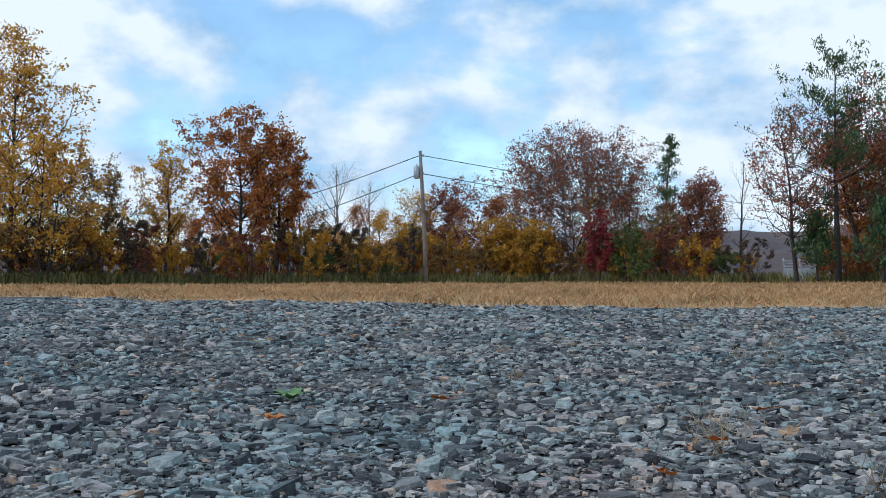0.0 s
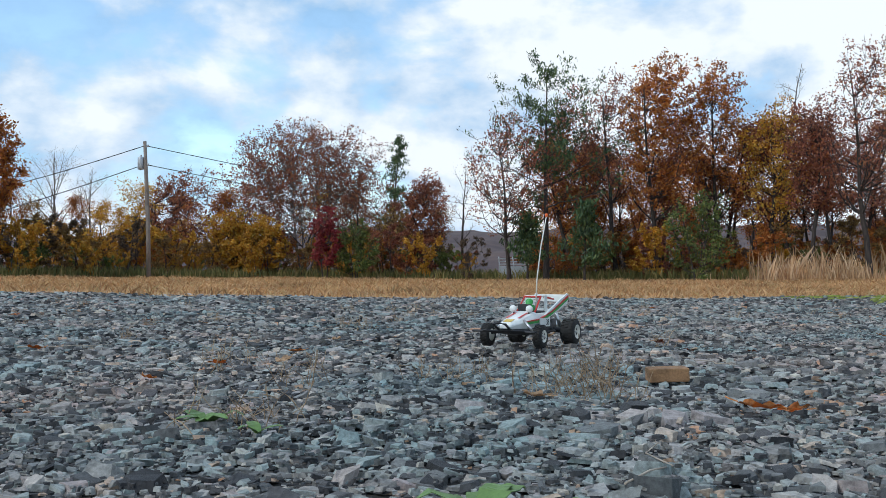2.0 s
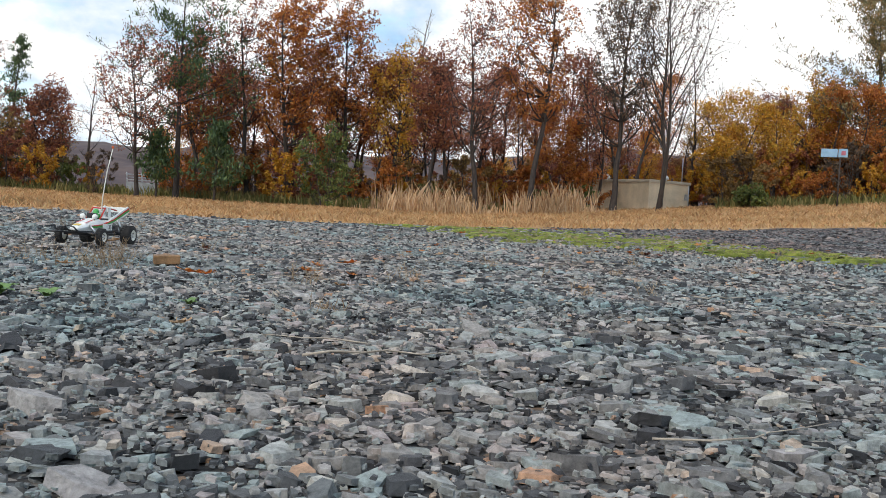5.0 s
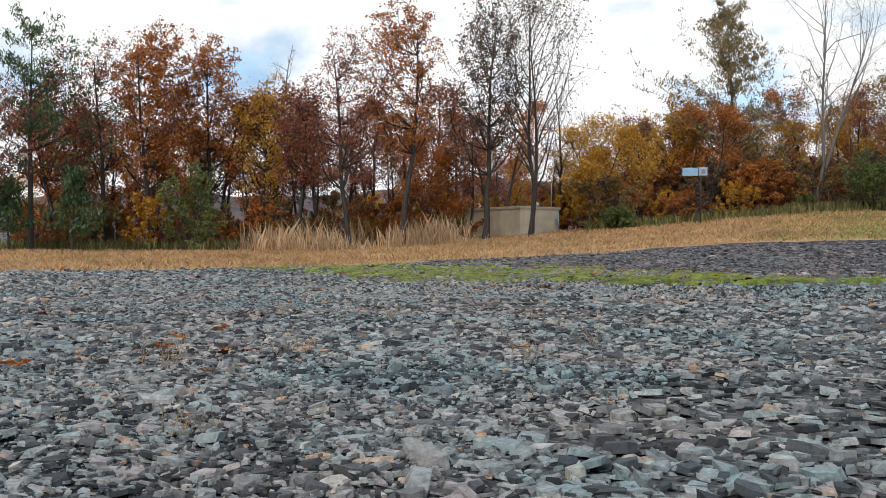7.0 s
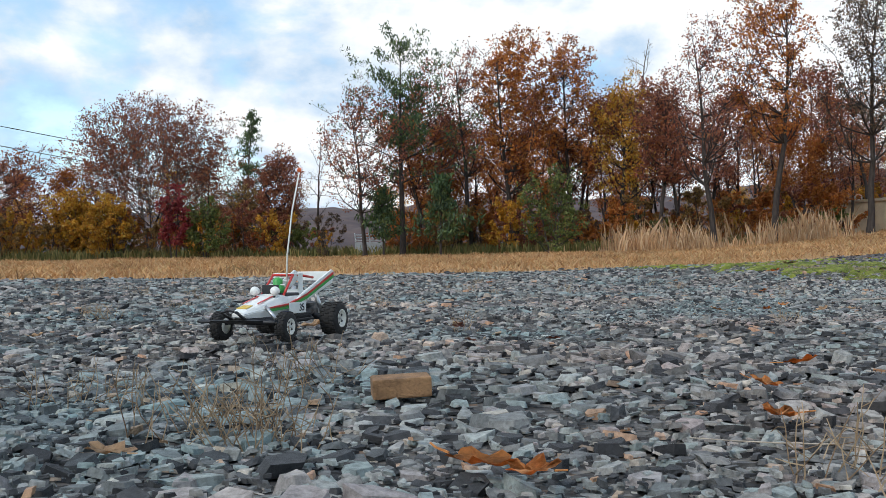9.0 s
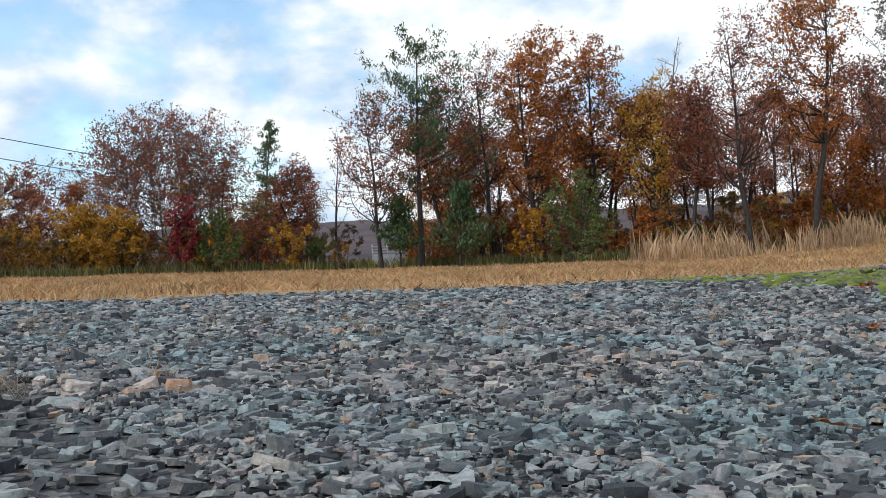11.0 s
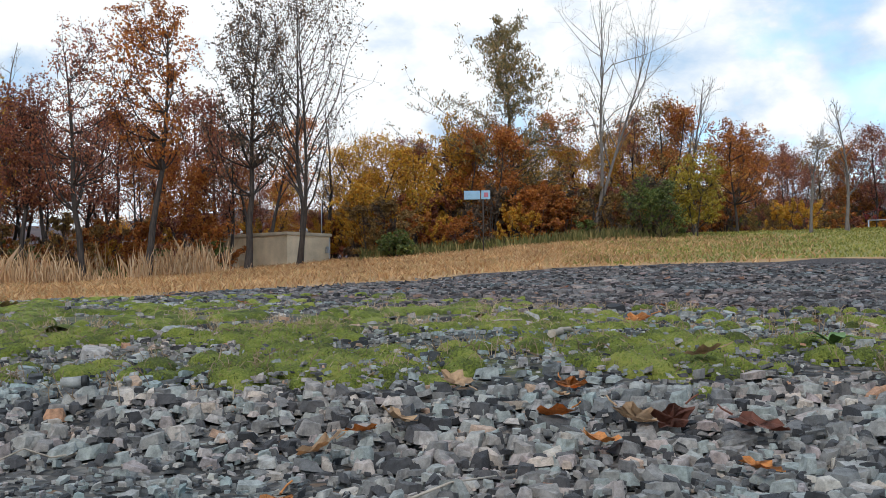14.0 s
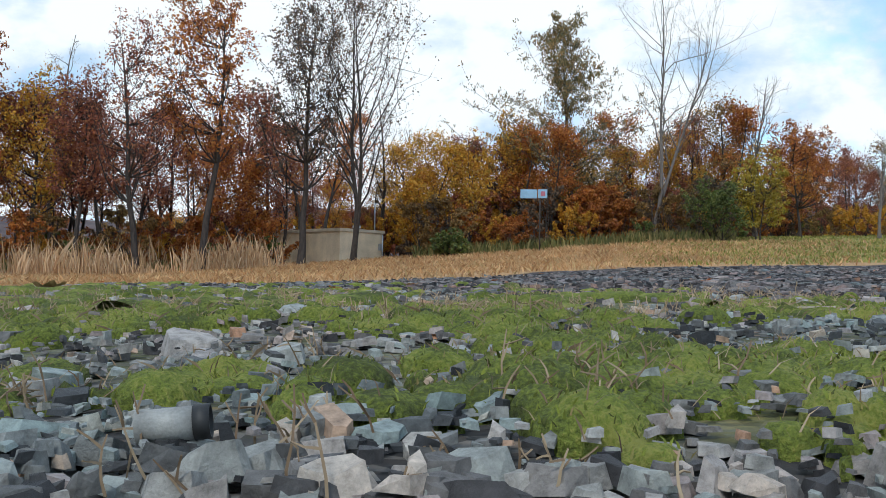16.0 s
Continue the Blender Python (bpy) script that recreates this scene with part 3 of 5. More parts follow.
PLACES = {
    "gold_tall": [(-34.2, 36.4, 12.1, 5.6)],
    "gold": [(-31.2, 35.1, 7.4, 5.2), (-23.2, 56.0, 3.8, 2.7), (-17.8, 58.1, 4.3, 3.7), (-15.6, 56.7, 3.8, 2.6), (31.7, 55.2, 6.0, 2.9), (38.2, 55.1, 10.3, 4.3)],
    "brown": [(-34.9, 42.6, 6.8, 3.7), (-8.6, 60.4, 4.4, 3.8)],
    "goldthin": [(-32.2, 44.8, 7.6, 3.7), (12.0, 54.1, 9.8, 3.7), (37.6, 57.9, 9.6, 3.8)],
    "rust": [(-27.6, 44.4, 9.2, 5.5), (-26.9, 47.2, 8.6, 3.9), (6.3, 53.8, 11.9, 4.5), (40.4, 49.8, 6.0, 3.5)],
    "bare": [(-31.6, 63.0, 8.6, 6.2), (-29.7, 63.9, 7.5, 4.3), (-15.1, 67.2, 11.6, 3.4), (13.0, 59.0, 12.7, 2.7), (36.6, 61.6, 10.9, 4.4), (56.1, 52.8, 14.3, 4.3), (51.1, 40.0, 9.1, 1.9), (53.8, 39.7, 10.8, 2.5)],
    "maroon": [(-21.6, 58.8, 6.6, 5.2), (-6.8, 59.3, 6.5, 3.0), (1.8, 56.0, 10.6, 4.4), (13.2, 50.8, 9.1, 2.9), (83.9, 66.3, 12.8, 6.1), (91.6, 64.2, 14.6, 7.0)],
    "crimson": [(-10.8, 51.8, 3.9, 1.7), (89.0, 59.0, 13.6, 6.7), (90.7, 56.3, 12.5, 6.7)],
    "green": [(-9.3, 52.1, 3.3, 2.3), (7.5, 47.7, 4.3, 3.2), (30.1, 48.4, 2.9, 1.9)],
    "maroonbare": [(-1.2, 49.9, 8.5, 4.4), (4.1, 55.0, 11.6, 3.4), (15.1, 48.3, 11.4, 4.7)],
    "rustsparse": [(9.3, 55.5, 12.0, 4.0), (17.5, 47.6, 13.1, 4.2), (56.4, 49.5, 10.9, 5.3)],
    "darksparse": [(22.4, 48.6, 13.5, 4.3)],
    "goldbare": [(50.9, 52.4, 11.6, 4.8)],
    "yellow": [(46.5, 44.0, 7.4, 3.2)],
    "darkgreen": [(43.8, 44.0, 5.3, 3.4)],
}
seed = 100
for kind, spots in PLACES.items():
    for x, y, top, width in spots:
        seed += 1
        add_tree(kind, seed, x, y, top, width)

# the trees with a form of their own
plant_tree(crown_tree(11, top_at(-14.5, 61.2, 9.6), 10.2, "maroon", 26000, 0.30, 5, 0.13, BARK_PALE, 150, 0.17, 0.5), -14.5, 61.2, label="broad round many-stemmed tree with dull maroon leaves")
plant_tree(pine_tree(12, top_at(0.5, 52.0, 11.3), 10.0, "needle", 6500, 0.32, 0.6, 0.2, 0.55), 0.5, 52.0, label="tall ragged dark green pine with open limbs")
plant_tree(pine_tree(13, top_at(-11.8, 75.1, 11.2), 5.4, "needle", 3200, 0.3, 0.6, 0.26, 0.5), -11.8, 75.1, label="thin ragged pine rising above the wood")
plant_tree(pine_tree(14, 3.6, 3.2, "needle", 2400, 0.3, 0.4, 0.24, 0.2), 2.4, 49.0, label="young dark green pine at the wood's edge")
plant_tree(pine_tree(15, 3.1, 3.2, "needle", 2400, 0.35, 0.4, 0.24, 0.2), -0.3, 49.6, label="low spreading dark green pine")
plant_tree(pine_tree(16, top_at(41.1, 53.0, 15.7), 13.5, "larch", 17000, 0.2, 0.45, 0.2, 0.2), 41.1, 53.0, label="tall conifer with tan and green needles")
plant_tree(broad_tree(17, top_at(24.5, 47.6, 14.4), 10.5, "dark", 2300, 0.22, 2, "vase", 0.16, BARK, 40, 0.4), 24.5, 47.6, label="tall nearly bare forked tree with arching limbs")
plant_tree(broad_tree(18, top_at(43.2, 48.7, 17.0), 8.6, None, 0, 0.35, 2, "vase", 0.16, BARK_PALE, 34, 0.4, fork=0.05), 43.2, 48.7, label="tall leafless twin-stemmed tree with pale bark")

# the wood behind: slim trees, repeated along its depth
rng = np.random.default_rng(5)
WOOD = []
for i, (kind, h, w) in enumerate([("maroon", 7.5, 3.2), ("rust", 6.5, 3.2), ("brown", 7.0, 3.0), ("goldthin", 6.0, 3.0), ("bare", 8.0, 3.4), ("maroonbare", 8.5, 3.2), ("rustsparse", 7.5, 3.2), ("gold", 5.0, 3.0)]):
    leaf, leaves, low, stems, shape, size, limbs, spread, label = KINDS[kind]
    WOOD.append((kind, broad_tree(300 + i, h, w, leaf, int(leaves * 0.5), low * 1.1, stems, shape, size * 0.9, None, 13, spread, fine=1), label))


def wood_line(b):
    """Distance of the wood's front from the gravel, by bearing."""
    return np.interp(b, [-60, -45, -35, -20, 0, 20, 35, 45, 55, 62], [44, 48, 50, 56, 49, 49, 56, 58, 98, 106])


for i in range(120):
    b = -58 + 118 * (i + rng.uniform(0, 1)) / 120
    r = wood_line(b) + rng.uniform(3, 24)
    x, y = 3.5 + r * math.sin(radians(b)), 4 + r * math.cos(radians(b))
    odds = [3, 2, 2, 1, 2, 3, 3, 1] if -15 < b < 25 else [2, 2, 3, 4, 3, 1, 1, 4]
    k = rng.choice(8, p=np.array(odds) / sum(odds)) if b < 50 else rng.choice([0, 0, 1, 5])
    if -8 < b < -4 or (22 < b < 29 and r < 60):
        continue
    kind, meshes, label = WOOD[k]
    plant_tree(meshes, x, y, rng.uniform(0, 360), rng.uniform(0.6, 0.95) if b < 30 else rng.uniform(0.7, 1.15), label, group="trees of the wood")

# the taller oaks that close the wood between the pines and the pump house
for i in range(34):
    b = -3 + 27 * (i + rng.uniform(0, 1)) / 34
    r = wood_line(b) + rng.uniform(2.5, 14)
    kind, meshes, label = WOOD[rng.choice([0, 1, 5, 6, 6, 0])]
    plant_tree(meshes, 3.5 + r * math.sin(radians(b)), 4 + r * math.cos(radians(b)), rng.uniform(0, 360), rng.uniform(0.9, 1.3), label, group="trees of the wood")
for i in range(26):
    b = 27 + 22 * (i + rng.uniform(0, 1)) / 26
    r = wood_line(b) + rng.uniform(4, 16)
    kind, meshes, label = WOOD[rng.choice([2, 3, 3, 4, 7, 1])]
    plant_tree(meshes, 3.5 + r * math.sin(radians(b)), 4 + r * math.cos(radians(b)), rng.uniform(0, 360), rng.uniform(0.9, 1.35), label, group="trees of the wood")

for i in range(10):
    b, r = 21.5 + 8 * (i + 0.5) / 10, 62 + 9 * ((i * 7) % 10) / 10
    kind, meshes, label = WOOD[(0, 2, 5, 3, 1)[i % 5]]
    plant_tree(meshes, 3.5 + r * math.sin(radians(b)), 4 + r * math.cos(radians(b)), 50 * i, 0.8, label, group="trees of the wood")

for i in range(18):
    b, r = 49 + 15 * (i + rng.uniform(0, 1)) / 18, rng.uniform(100, 112)
    kind, meshes, label = WOOD[(0, 1, 0, 5, 0, 2)[i % 6]]
    plant_tree(meshes, 3.5 + r * math.sin(radians(b)), 4 + r * math.cos(radians(b)), rng.uniform(0, 360), rng.uniform(1.1, 1.5), label, group="trees of the wood")

# undergrowth along the front of the wood
SHRUB = []
for i, (leaf, n, h, w, label) in enumerate([("rust", 1500, 2.2, 2.2, "low rust-coloured shrub under the trees"), ("brown", 1700, 2.6, 2.4, "tangled brown brush under the trees"), ("gold", 1500, 2.4, 2.2, "low golden shrub under the trees"), ("green", 1600, 1.7, 2.2, "low green shrub under the trees"), ("dark", 1400, 2.6, 2.6, "dark twiggy brush under the trees"), ("maroon", 1400, 2.6, 2.4, "maroon brush under the trees")]):
    SHRUB.append((broad_tree(400 + i, h, w, leaf, n, 0.05, 4, "oval", 0.15, None, 9, 0.35, fine=0), label))
for i in range(290):
    b = -58 + 122 * (i + rng.uniform(0, 1)) / 290
    r = wood_line(b) + (rng.uniform(-1.0, 2.5) if i % 2 else rng.uniform(2, 14))
    x, y = 3.5 + r * math.sin(radians(b)), 4 + r * math.cos(radians(b))
    if -7.5 < b < -4.2 or (22 < b < 29 and r < 61):
        continue
    if b < -18:
        odds = [1, 4, 5, 2, 3, 1]
    elif b < 22:
        odds = [6, 3, 3, 2, 1, 3]
    else:
        odds = [3, 4, 4, 1, 3, 1]
    k = rng.choice(6, p=np.array(odds) / sum(odds))
    meshes, label = SHRUB[k]
    plant_tree(meshes, x, y, rng.uniform(0, 360), rng.uniform(0.6, 1.25) * (1.5 if b > 52 else 1), label, "shrub", "shrub", "undergrowth of the wood")



def joined(name, spots, label, category):
    """Many copies of small plants as one mesh: spots of (meshes, x, y, turn, scale)."""
    vs, loops, sizes, slots, mats, first = [], [], [], [], [], 0
    for meshes, x, y, turn, scale in spots:
        c, sn, z = math.cos(turn), math.sin(turn), land1(x, y)
        for me in meshes:
            co = np.empty(len(me.vertices) * 3)
            me.vertices.foreach_get("co", co)
            co = co.reshape(-1, 3) * scale
            vs.append(np.stack([co[:, 0] * c - co[:, 1] * sn + x, co[:, 0] * sn + co[:, 1] * c + y, co[:, 2] + z], -1))
            ix, n = np.empty(len(me.loops), np.int32), np.empty(len(me.polygons), np.int32)
            me.loops.foreach_get("vertex_index", ix)
            me.polygons.foreach_get("loop_total", n)
            loops.append(ix + first)
            sizes.append(n)
            first += len(co)
            m = me.materials[0]
            if m not in mats:
                mats.append(m)
            slots.append(np.full(len(n), mats.index(m), np.int32))
    me = array_mesh(name, np.concatenate(vs), np.concatenate(loops), np.concatenate(sizes), mats[0])
    for m in mats[1:]:
        me.materials.append(m)
    me.polygons.foreach_set("material_index", np.concatenate(slots))
    tagged(new(name, me), label, category, kind="stuff")


brush = []
for i in range(190):
    b = 24 + 38 * (i + rng.uniform(0, 1)) / 190
    r = wood_line(b) + rng.uniform(3, 22)
    if 22 < b < 29 and r < 61:
        continue
    meshes, label = SHRUB[rng.choice(6, p=np.array([3, 4, 3, 1, 4, 3]) / 18)]
    brush.append((meshes, 3.5 + r * math.sin(radians(b)), 4 + r * math.cos(radians(b)), rng.uniform(0, 6.28), rng.uniform(0.9, 1.5)))
for i in range(45):
    b = -50 + 72 * (i + rng.uniform(0, 1)) / 45
    r = wood_line(b) + rng.uniform(2, 16)
    if -8 < b < -4:
        continue
    meshes, label = SHRUB[rng.choice(6, p=np.array([6, 1, 5, 1, 0, 1]) / 14)]
    brush.append((meshes, 3.5 + r * math.sin(radians(b)), 4 + r * math.cos(radians(b)), rng.uniform(0, 6.28), rng.uniform(0.8, 1.4)))
joined("brush", brush, "dense rust and brown brush deep in the wood", "brush")


# ---- far hills ----
def build_hills():
    m, n, l, b = mat("far_wood", 1.0)
    t = noise_node(n, l, 0.05, 8, 0.7)
    r = ramp_node(n, [(0.3, (0.045, 0.032, 0.036)), (0.5, (0.085, 0.058, 0.056)), (0.7, (0.13, 0.085, 0.07))])
    l.new(t.outputs["Fac"], r.inputs["Fac"])
    l.new(r.outputs["Color"], b.inputs["Base Color"])
    bs, rs = np.linspace(-75, 95, 220), np.linspace(0, 1, 14)
    B, R = np.meshgrid(bs, rs)
    height = np.interp(B, [-75, -45, -25, -10, 10, 30, 60, 95], [14, 18, 22, 32, 36, 48, 52, 34])
    wob = 1 + 0.07 * np.sin(B * 0.35) + 0.04 * np.sin(B * 1.1 + 2)
    rough = np.random.default_rng(8).normal(size=B.shape) * 0.5
    Z = height * wob * np.sin(R * math.pi * 0.5) ** 0.8 + rough * (R > 0.2)
    D = 380 + 260 * R
    v = np.stack([3.5 + D * np.sin(np.radians(B)), 4 + D * np.cos(np.radians(B)), Z], -1).reshape(-1, 3)
    i = (np.arange(13)[:, None] * 220 + np.arange(219)[None]).ravel()
    me = array_mesh("hill", v, np.stack([i, i + 1, i + 221, i + 220], -1).ravel(), np.full(len(i), 4), m)
    tagged(new("backdrop_hill", me), "long brown wooded ridge in the distance", "hill", kind="structure")


build_hills()


# ---- tools for small things ----
def box_bm(sx, sy, sz, at=(0, 0, 0), bevel=0.0, turn=None, bm=None):
    bm = bm or bmesh.new()
    g = bmesh.ops.create_cube(bm, size=1.0)
    bmesh.ops.scale(bm, vec=(sx, sy, sz), verts=g["verts"])
    if bevel:
        es = list({e for v in g["verts"] for e in v.link_edges})
        g2 = bmesh.ops.bevel(bm, geom=es, offset=bevel, segments=2, affect="EDGES", profile=0.6)
        vs = list({v for f in g2["faces"] for v in f.verts} | {v for v in g["verts"] if v.is_valid})
    else:
        vs = g["verts"]
    if turn is not None:
        bmesh.ops.rotate(bm, cent=(0, 0, 0), matrix=turn, verts=vs)
    bmesh.ops.translate(bm, vec=at, verts=vs)
    return bm


def tube_bm(pts, radii, sides=8):
    verts, faces = [], []
    if not hasattr(radii, "__len__"):
        radii = [radii] * len(pts)
    tube(verts, faces, pts, radii, sides)
    faces.append(tuple(range(sides - 1, -1, -1)))
    bm = bmesh.new()
    vs = [bm.verts.new(v) for v in verts]
    for f in faces:
        bm.faces.new([vs[i] for i in f])
    for f in bm.faces:
        f.smooth = len(f.verts) == 4
    return bm


def lathe_bm(profile, sides=24, axis="Z", caps=True):
    """A turned form from (radius, height) pairs."""
    bm = bmesh.new()
    rings = []
    for r, h in profile:
        ring = []
        for k in range(sides):
            a = 2 * math.pi * k / sides
            p = (r * math.cos(a), r * math.sin(a), h)
            if axis == "Y":
                p = (p[0], p[2], p[1])
            ring.append(bm.verts.new(p))
        rings.append(ring)
    for a, b in zip(rings, rings[1:]):
        for k in range(sides):
            f = bm.faces.new((a[k], a[(k + 1) % sides], b[(k + 1) % sides], b[k]))
            f.smooth = True
    if caps:
        bm.faces.new(rings[0][::-1])
        bm.faces.new(rings[-1])
    bmesh.ops.recalc_face_normals(bm, faces=bm.faces)
    return bm


# ---- utility pole and wires ----
POLE_WOOD = painted("pole_wood", (0.24, 0.20, 0.17), 0.9, 0, 0.25, 1.2, 0.5, 0.02)
STEEL = painted("galvanised", (0.45, 0.47, 0.49), 0.5, 0.6, 0.1, 3)
WIRE = painted("wire", (0.03, 0.03, 0.03), 0.6)
px, py = -19.9, 50.4
pz = land1(px, py)
pole = new("utility_pole")
pole.matrix_world = pose(px, py, pz) @ Matrix.Scale(0.71, 4)
part("post", tube_bm([(0.25, 0, -0.4), (0.1, 0, 4), (-0.1, 0, 7.5), (-0.25, 0, 10.0)], [0.17, 0.155, 0.14, 0.12], 10), POLE_WOOD, pole)
part("transformer", lathe_bm([(0.05, 0), (0.2, 0.03), (0.23, 0.1), (0.23, 0.85), (0.2, 0.92), (0.07, 0.98), (0.06, 1.1)], 16), STEEL, pole, "grey transformer can").location = (-0.5, -0.05, 7.9)
part("bracket", box_bm(0.4, 0.08, 0.08, (-0.3, 0, 8.4)), STEEL, pole)
for k, zz in enumerate((9.55, 8.2)):
    part("insulator", lathe_bm([(0.03, 0), (0.08, 0.04), (0.05, 0.09), (0.08, 0.14), (0.03, 0.2)], 10), STEEL, pole).location = (0.02 if k else 0.0, 0, zz)
tagged(pole, "weathered wooden utility pole with a grey transformer", "utility pole")
for k, (ex, ey, ez, z0) in enumerate([(-6.7, 100, 7.8, 6.87), (-7.5, 100, 6.4, 5.9), (-36, 50.7, 3.6, 6.87), (-36, 48.5, 1.6, 5.9)]):
    a, b2 = Vector((px - 0.15, py, pz + z0)), Vector((ex, ey, ez))
    pts = [a.lerp(b2, u / 12) + Vector((0, 0, -0.35 * math.sin(math.pi * u / 12))) for u in range(13)]
    tagged(part("power_cable", tube_bm(pts, 0.022, 5), WIRE), "thin dark cable strung from the utility pole", "cable", "power cables")

# ---- tan pump house ----
BLOCK = painted("tan_render", (0.68, 0.56, 0.39), 0.85, 0, 0.12, 1.4, 0.3, 0.01)
BLOCK_CAP = painted("tan_cap", (0.50, 0.42, 0.31), 0.8, 0, 0.12, 2.5)
PALE_METAL = painted("pale_metal", (0.72, 0.72, 0.70), 0.45, 0.3, 0.08, 4)
hx, hy = 25.8, 51.8
base = land1(hx + 0.5, hy + 2.5) - 0.5
house = new("pump_house")
house.matrix_world = pose(hx, hy, base, 0, 0, 16)
top = 3.06 - base
part("wall", box_bm(2.9, 5.2, top - 0.16, (1.45, 2.6, (top - 0.16) / 2), 0.02), BLOCK, house)
part("roof", box_bm(3.06, 5.36, 0.16, (1.45, 2.6, top - 0.08), 0.02), BLOCK_CAP, house)
for vx, vy in ((1.9, 0.9), (0.6, 4.6)):
    part("roof_vent", lathe_bm([(0.10, 0), (0.10, 0.1), (0.22, 0.12), (0.20, 0.22), (0.12, 0.32), (0.02, 0.35)], 16), PALE_METAL, house, "pale domed roof vent").location = (vx, vy, top)
part("conduit", tube_bm([(2.6, 0.3, top), (2.6, 0.3, top + 1.4)], 0.03), STEEL, house)
part("meter_box", box_bm(0.16, 0.1, 0.34, (2.66, -0.06, top - 0.85), 0.01), STEEL, house, "small grey meter box")
part("downpipe", tube_bm([(2.84, -0.05, 0.3), (2.84, -0.05, top - 0.2)], 0.035), STEEL, house)
tagged(house, "low tan block pump house with a flat roof", "building")

# ---- sign panel, rack, fence and goal ----
SIGN_BLUE = painted("sign_face", (0.24, 0.40, 0.54), 0.35, 0, 0.15, 2.0)
sx, sy = 32.7, 45.1
sb = land1(sx, sy)
sign = new("sign")
sign.matrix_world = pose(sx, sy, sb, 0, 0, -36)
sh = 4.45 - sb
part("post", tube_bm([(0.28, 0.03, -0.2), (0.28, 0.03, sh + 0.2)], 0.035), BARK, sign)
part("panel", box_bm(0.78, 0.04, 0.42, (-0.25, -0.03, sh + 0.22), 0.006), SIGN_BLUE, sign, "pale blue panel")
part("panel", box_bm(0.44, 0.04, 0.42, (0.40, -0.03, sh + 0.23), 0.006), SIGN_BLUE, sign, "pale blue panel")
part("emblem", box_bm(0.20, 0.012, 0.22, (0.42, -0.06, sh + 0.23), 0.004), painted("sign_red", (0.40, 0.12, 0.16), 0.5), sign)
tagged(sign, "pale blue two-part sign on a thin post", "sign")

rack = new("equipment_rack")
rx, ry = -1.3, 54.5
rack.matrix_world = pose(rx, ry, land1(rx, ry), 0, 0, 8)
part("panel", box_bm(1.5, 0.05, 0.75, (0, -0.4, 0.42), 0.01), STEEL, rack, "grey panel")
for ex in (-0.75, 0.0, 0.75):
    part("post", box_bm(0.05, 0.05, 1.3, (ex, 0, 0.6)), STEEL, rack)
    part("rail", box_bm(0.05, 1.0, 0.05, (ex, 0.1, 1.05), 0, Euler((0.5, 0, 0)).to_matrix()), STEEL, rack)
for zz, yy in ((0.9, -0.35), (1.05, 0.05), (1.2, 0.4)):
    part("bar", box_bm(1.6, 0.05, 0.05, (0, yy, zz)), STEEL, rack)
tagged(rack, "grey metal frame with a slatted top among the trees", "rack")

LINK = painted("fence_steel", (0.42, 0.44, 0.46), 0.5, 0.5, 0.1, 3)
fx, fy = 81.0, 55.6
fb = land1(fx, fy)
fence = new("fence")
fence.matrix_world = pose(fx, fy, fb, 0, 0, -55)
for i in range(7):
    hgt = 2.0 if i < 4 else 1.2
    part("post", tube_bm([(4.8 - i * 1.9, 0, -0.2), (4.8 - i * 1.9, 0, hgt)], 0.06, 6), LINK, fence)
for a0, a1, hgt in ((4.8, -0.9, 2.0), (4.8, -6.6, 1.15), (4.8, -6.6, 0.15)):
    part("rail", tube_bm([(a0, 0, hgt), (a1, 0, hgt)], 0.045, 6), LINK, fence)
for i in range(46):
    xx = 4.8 - i * 0.25
    part("wire", box_bm(0.02, 0.012, 1.0, (xx, 0, 0.65)), LINK, fence)
tagged(fence, "grey steel ball-field fence at the lawn's far edge", "fence")
goal = new("goal_frame")
gx, gy = 83.0, 52.0
goal.matrix_world = pose(gx, gy, land1(gx, gy), 0, 0, -58)
part("crossbar", tube_bm([(-0.75, 0, 0.95), (0.75, 0, 0.95)], 0.06, 8), PALE_METAL, goal)
for ex in (-0.75, 0.75):
    part("upright", tube_bm([(ex, 0, -0.1), (ex, 0, 1.0)], 0.06, 8), PALE_METAL, goal)
tagged(goal, "small white goal frame on the lawn", "goal")

# ---- grasses ----
def blade_mesh(name, x, y, height, width, rng, material, lean=0.35, plume=0.0, z=None):
    n = len(x)
    z = land(x, y) - 0.01 if z is None else z
    a = rng.uniform(0, 2 * math.pi, n)
    d = np.stack([np.cos(a), np.sin(a), 0 * a], -1)
    b = rng.uniform(0, 2 * math.pi, n)
    tip = np.stack([np.cos(b), np.sin(b), 0 * b], -1) * (rng.uniform(0.1, 1, n) * lean * height)[:, None]
    p = np.stack([x, y, z], -1)
    w = (width * rng.uniform(0.6, 1.4, n))[:, None]
    up = np.array([0, 0, 1.0])
    h = height[:, None]
    mid = p + tip * 0.35 + up * h * 0.6
    v = np.stack([p - d * w * 0.5, p + d * w * 0.5, mid + d * w * (0.4 + plume), p + tip + up * h, mid - d * w * (0.4 + plume)], 1).reshape(-1, 3)
    return array_mesh(name, v, np.arange(5 * n), np.full(n, 5), material)


